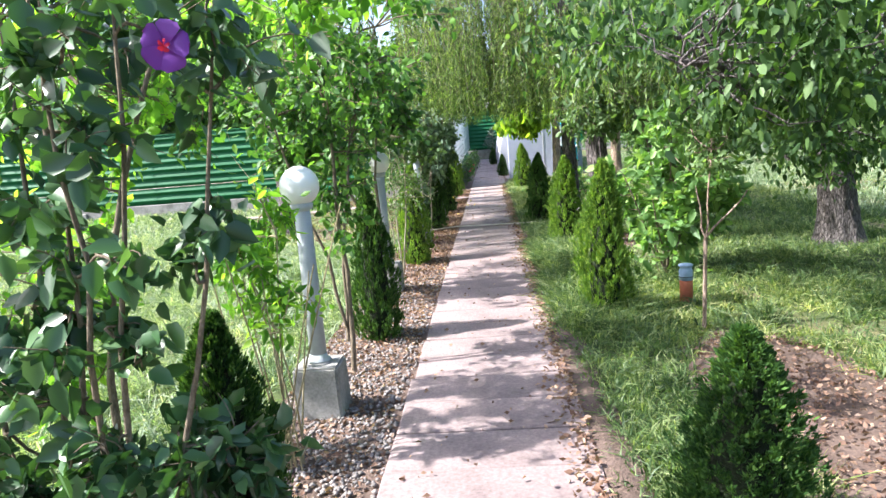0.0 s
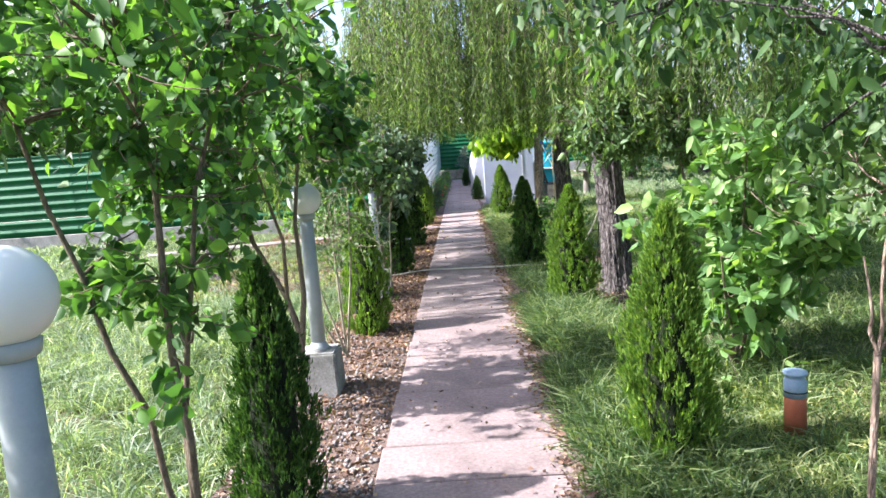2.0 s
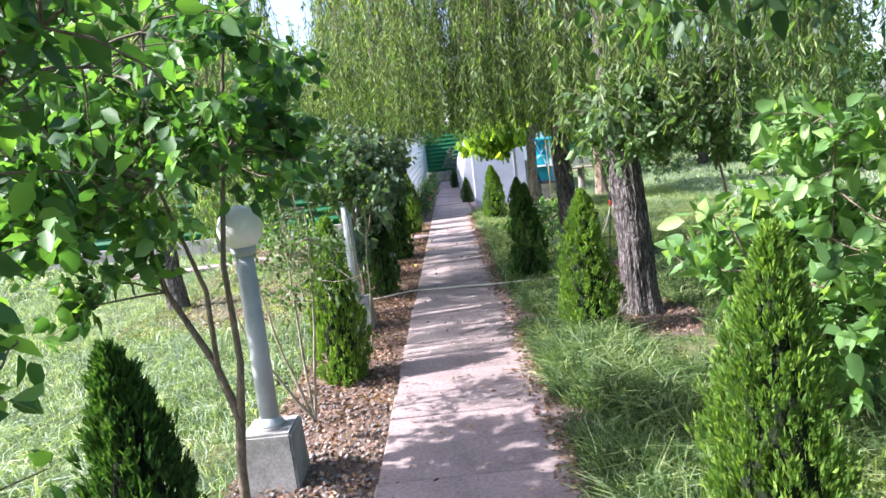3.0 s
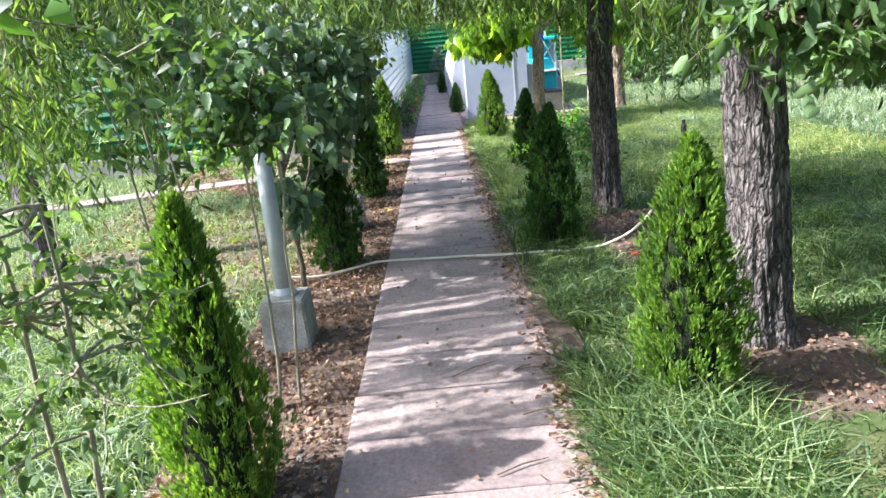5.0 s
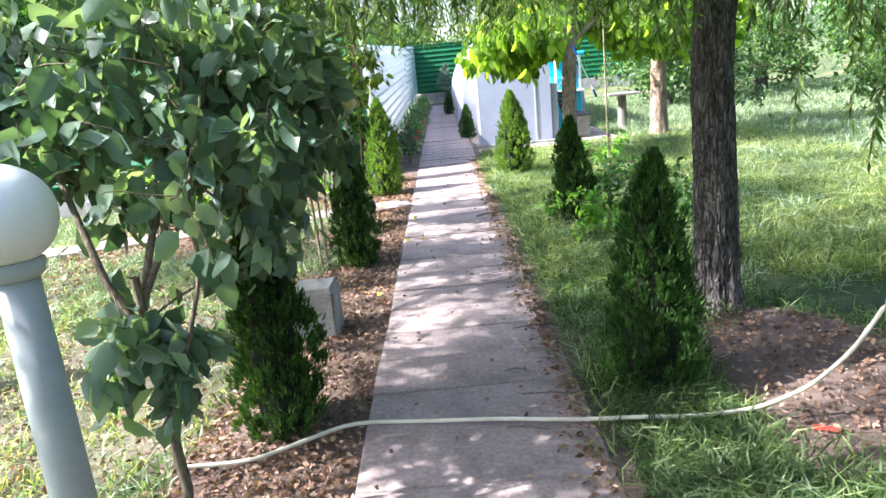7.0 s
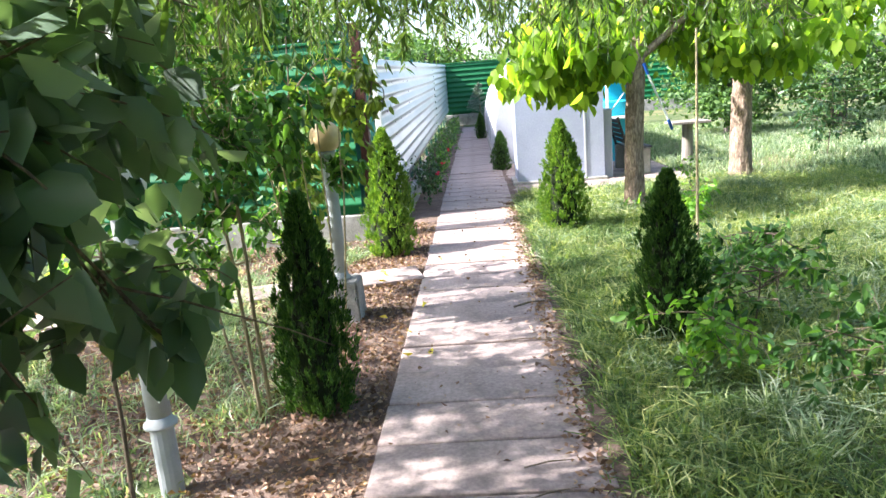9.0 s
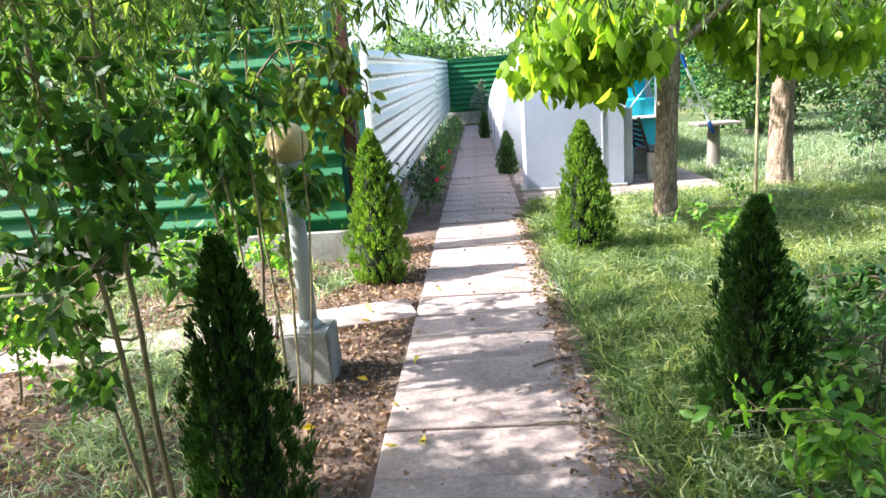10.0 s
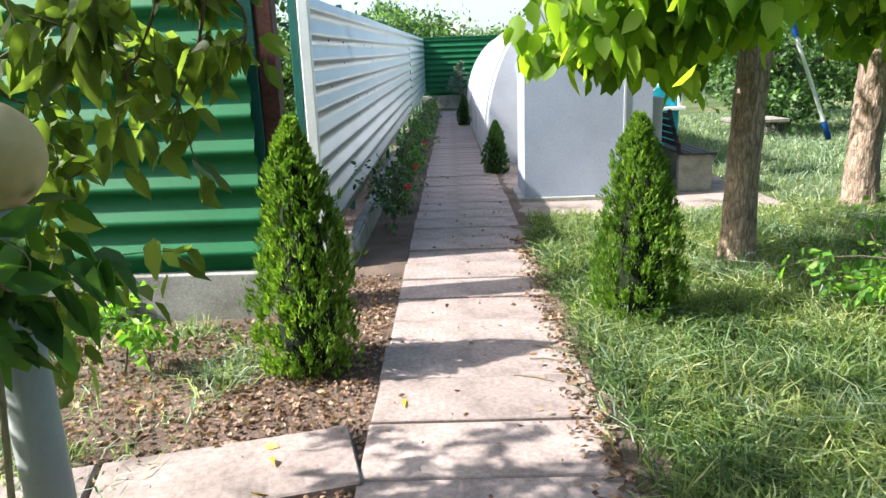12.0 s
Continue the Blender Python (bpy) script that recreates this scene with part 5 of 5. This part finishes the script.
blades("pale_lawn", "dry lawn grass in a pale sunlit tone", x[k], y[k], rng.uniform(0.06, 0.30, k.sum()), GRASS_DRY, 0.008, 0.6)
x, y = scatter(26000, 2.0, 8, 15, 34)
k = off_path(x, y)
blades("tall_grass", "tall pale grass on the lawn", x[k], y[k], rng.uniform(0.08, 0.28, k.sum()), GRASS_PALE, 0.01, 0.4)
# edge grass, right of the path
x, y = scatter(80000, 0.47, 1.2, 0, 20.3)
dens = np.interp(y, [0, 2.5, 4, 6, 9, 11, 14, 20], [0.3, 0.4, 0.5, 1, 1, 0.8, 0.8, 0.7])
k = (rng.random(len(x)) < dens) & (lattice(x, y, 3.1, 2) > -0.7)
x, y = x[k], y[k]
g = np.interp(y, [0, 4, 5.5, 8.5, 9.5, 11, 20], [0.12, 0.16, 0.36, 0.34, 0.22, 0.17, 0.24]) * np.clip((x - 0.40) / 0.25, 0.35, 1)
blades("edge_grass", "long soft grass leaning over the path's edge", x, y, g * rng.uniform(0.4, 1.15, len(x)), GRASS, 0.008, 0.55)
# shaggy tufts
def tufts(name, label, n, per, x0, x1, y0, y1, tall, material, keep):
    cx, cy = scatter(n, x0, x1, y0, y1)
    k = keep(cx, cy)
    cx, cy = cx[k], cy[k]
    h = tall * rng.uniform(0.45, 1.15, len(cx))
    x, y = np.repeat(cx, per) + rng.normal(size=len(cx) * per) * 0.05, np.repeat(cy, per) + rng.normal(size=len(cx) * per) * 0.05
    return blades(name, label, x, y, np.repeat(h, per) * rng.uniform(0.5, 1.1, len(x)), material, 0.007, 0.75)


tufts("grass_tufts", "long uneven green grass tufts on the lawn", 900, 48, 0.62, 3.6, 4.5, 20.3, 0.28, GRASS, lambda x, y: off_path(x, y) & (lattice(x, y, 1.5, 4) > -0.3))
tufts("dry_tufts", "pale seeding grass tufts on the lawn", 520, 40, 0.6, 4.5, 11.0, 20.6, 0.36, GRASS_PALE, lambda x, y: off_path(x, y) & (lattice(x, y, 1.2, 8) > 0.0))
tufts("straw_tufts", "dry straw-coloured grass on the sunny lawn", 640, 46, 1.2, 4.2, 1.0, 6.0, 0.16, GRASS_DRY, lambda x, y: off_path(x, y) & (lattice(x, y, 1.6, 2) > -0.2))
tufts("bed_weeds", "thin pale weeds and grass in the dry ground", 430, 34, -3.4, -1.15, 13.2, 18.1, 0.26, GRASS_PALE, lambda x, y: lattice(x, y, 2.2, 6) > -0.1)
tufts("sand_weeds", "sparse dry grass on the pale sandy earth", 260, 30, -3.9, -1.3, 10.2, 13.0, 0.15, GRASS_DRY, lambda x, y: lattice(x, y, 2.6, 3) > -0.2)
tufts("field_tufts", "tall pale grass tufts in the field", 620, 40, -4.5, -1.4, -0.5, 9.6, 0.34, GRASS_PALE, lambda x, y: lattice(x, y, 1.4, 7) > -0.4)
# left field
x, y = scatter(120000, -7, -1.3, -1, 18, 1.0)
k = (lattice(x, y, 1.7, 3) + rng.normal(size=len(x)) * 0.5 > -1.0) & ((x < -1.45) | (y > 4))
k &= ~((y > 14.8) & (rng.random(len(x)) < 0.75))
k &= ~((np.hypot((x + 2.4) / 1.3, (y - 11.7) / 1.25) < 1.0) & (rng.random(len(x)) < 0.72))
x, y = x[k], y[k]
blades("field_grass", "pale sunlit field grass", x, y, rng.uniform(0.05, 0.2, len(x)), GRASS_PALE, 0.008, 0.6)
x, y = scatter(50000, -16, -7, -1, 18)
blades("far_field_grass", "pale sunlit field grass further off", x, y, rng.uniform(0.08, 0.25, len(x)), GRASS_PALE, 0.02, 0.5)


def flakes(name, label, x, y, size, z, material, category="litter", flat=0.35):
    n = len(x)
    d = np.hstack([rng.normal(size=(n, 2)), rng.normal(size=(n, 1)) * flat])
    p = np.stack([x, y, np.full(n, z) + rng.random(n) * 0.012], 1)
    return tagged(part(name, leaves(p, d, size, size * 0.6, 0.25), material), label, category, kind="stuff")


x, y = scatter(30000, -1.3, -0.52, -1, 19)
k = rng.random(len(x)) < np.interp(y, [0, 5, 8, 12], [0.25, 0.4, 1, 1])
flakes("leaf_litter", "dry brown fallen leaves and bark chips", x[k], y[k], rng.uniform(0.012, 0.045, k.sum()), -0.018, LITTER)
x, y = scatter(3500, -3.9, -1.3, 10.2, 13.2)
flakes("leaf_litter", "scattered dry leaves on the pale sandy earth", x, y, rng.uniform(0.012, 0.05, len(x)), -0.012, LITTER)
x, y = scatter(15000, -4.2, -1.3, 13.2, 18.1)
flakes("leaf_litter", "dry fallen leaves on the brown ground", x, y, rng.uniform(0.012, 0.05, len(x)), -0.016, LITTER)
x, y = scatter(15000, 1.1, 2.5, 1.5, 12.2)
k = ~off_path(x, y)
flakes("leaf_litter", "dry brown fallen leaves on bare soil", x[k], y[k], rng.uniform(0.012, 0.045, k.sum()), -0.012, LITTER)
x, y = scatter(4200, 0.28, 0.62, 0, 20)
x = 0.5 - np.abs(rng.normal(size=len(x))) * 0.07
flakes("path_litter", "small dry leaves along the path's edge", x, y, rng.uniform(0.012, 0.05, len(x)), 0.006, LITTER, flat=0.15)
x, y = scatter(620, -0.48, 0.48, 1, 24)
flakes("path_litter", "scattered dry leaves on the concrete path", x, y, rng.uniform(0.008, 0.045, len(x)), 0.006, LITTER, flat=0.12)
x, y = scatter(16, -1.0, -0.3, 12, 17)
flakes("yellow_leaves", "fallen yellow leaves by the path", x, y, rng.uniform(0.05, 0.09, len(x)), 0.012, YELLOW_LEAF, flat=0.1)

for _ in range(26):
    tx, ty, ta = 0.5 - abs(rng.normal()) * 0.16, rng.uniform(5.5, 18.5), rng.uniform(-0.6, 0.6)
    tl = rng.uniform(0.05, 0.16)
    tw = thing("fallen_twig", "thin dry twig lying on the path's edge", "twig", (tx, ty, 0.009), "fallen twigs")
    part("stem", tubes([[(-tl * math.cos(ta), -tl * math.sin(ta), 0, 0.003), (0, 0.01, 0.004, 0.004), (tl * math.cos(ta), tl * math.sin(ta), 0, 0.002)]], 5), TWIG, tw)

# gravel in the near part of the bed
n = 9000
x, y = scatter(n, -1.3, -0.52, -1, 8.5)
k = rng.random(n) < np.interp(y, [0, 4, 8.5], [1, 0.9, 0.15])
x, y = x[k], y[k]
oct_v = np.array([(1, 0, 0), (0, 1, 0), (-1, 0, 0), (0, -1, 0), (0, 0, 0.7), (0, 0, -0.7)])
oct_t = np.array([(0, 1, 4), (1, 2, 4), (2, 3, 4), (3, 0, 4), (1, 0, 5), (2, 1, 5), (3, 2, 5), (0, 3, 5)])
s = rng.uniform(0.006, 0.02, (len(x), 1, 1))
v = oct_v[None] * s * rng.uniform(0.7, 1.3, (len(x), 6, 1)) + np.stack([x, y, np.full(len(x), -0.02)], 1)[:, None]
a = rng.random(len(x)) * 6.28
ca, sa = np.cos(a)[:, None], np.sin(a)[:, None]
c0 = np.stack([x, y], 1)[:, None]
dxy = v[:, :, :2] - c0
v[:, :, 0] = c0[:, :, 0] + dxy[:, :, 0] * ca - dxy[:, :, 1] * sa
v[:, :, 1] = c0[:, :, 1] + dxy[:, :, 0] * sa + dxy[:, :, 1] * ca
tagged(part("gravel", (v.reshape(-1, 3), (oct_t[None] + (np.arange(len(x)) * 6)[:, None, None]).reshape(-1, 3)), PEBBLE), "loose grey-brown pebbles in the bed", "gravel", kind="stuff")

# soil creeping over the path's edges
def edge_z(x, y):
    n = noise.noise(Vector((x * 9, y * 5, 2))) + 0.7 * noise.noise(Vector((0, y * 1.3, 7)))
    return -0.006 + 0.016 * n - 0.10 * max(0, 0.50 - abs(x)) - 0.22 * max(0, abs(x) - 0.58)


tagged(part("edge_soil", grid_sheet(0.42, 0.70, -2, 24, 12, 700, edge_z), SOIL, smooth=True), "crumbly soil creeping over the path's edge", "soil", kind="structure")

# ---- path of cast slabs, pieces last ----
walkway = thing("path", "straight path of worn cast concrete slabs", "path", (0, -3, 0), kind="structure")
part("bedding", box(-0.485, 0.485, 0, 44.2, -0.2, -0.034), SOIL, walkway)
slab_meshes = []
for v_kind in range(10):
    bm = box(-0.5 - rng.uniform(0, 0.012), 0.5 + rng.uniform(0, 0.02), 0.005, 0.414, -0.09, 0.0)
    bmesh.ops.bevel(bm, geom=[e for e in bm.edges if all(v.co.z > -0.01 for v in e.verts)], offset=0.006, segments=1, affect="EDGES")
    for v in bm.verts:
        v.co.x += rng.normal() * 0.004
        v.co.y += rng.normal() * 0.0015
    me = bpy.data.meshes.new("slab")
    bm.to_mesh(me)
    bm.free()
    me.materials.append(SLAB_WARM if v_kind < 5 else SLAB_GREY)
    slab_meshes.append(me)
for k in range(105):
    yy = 0.42 * k
    grey = 5 if yy - 3 > 8.2 + rng.normal() * 0.6 else 0
    ob = new("slab", slab_meshes[grey + rng.integers(0, 5)])
    ob.parent = walkway
    ob.location = (rng.normal() * 0.004, yy, -0.003 + rng.normal() * (0.005 if grey else 0.0015))
    ob.rotation_euler = (rng.normal() * 0.006, rng.normal() * 0.003, rng.normal() * 0.003)
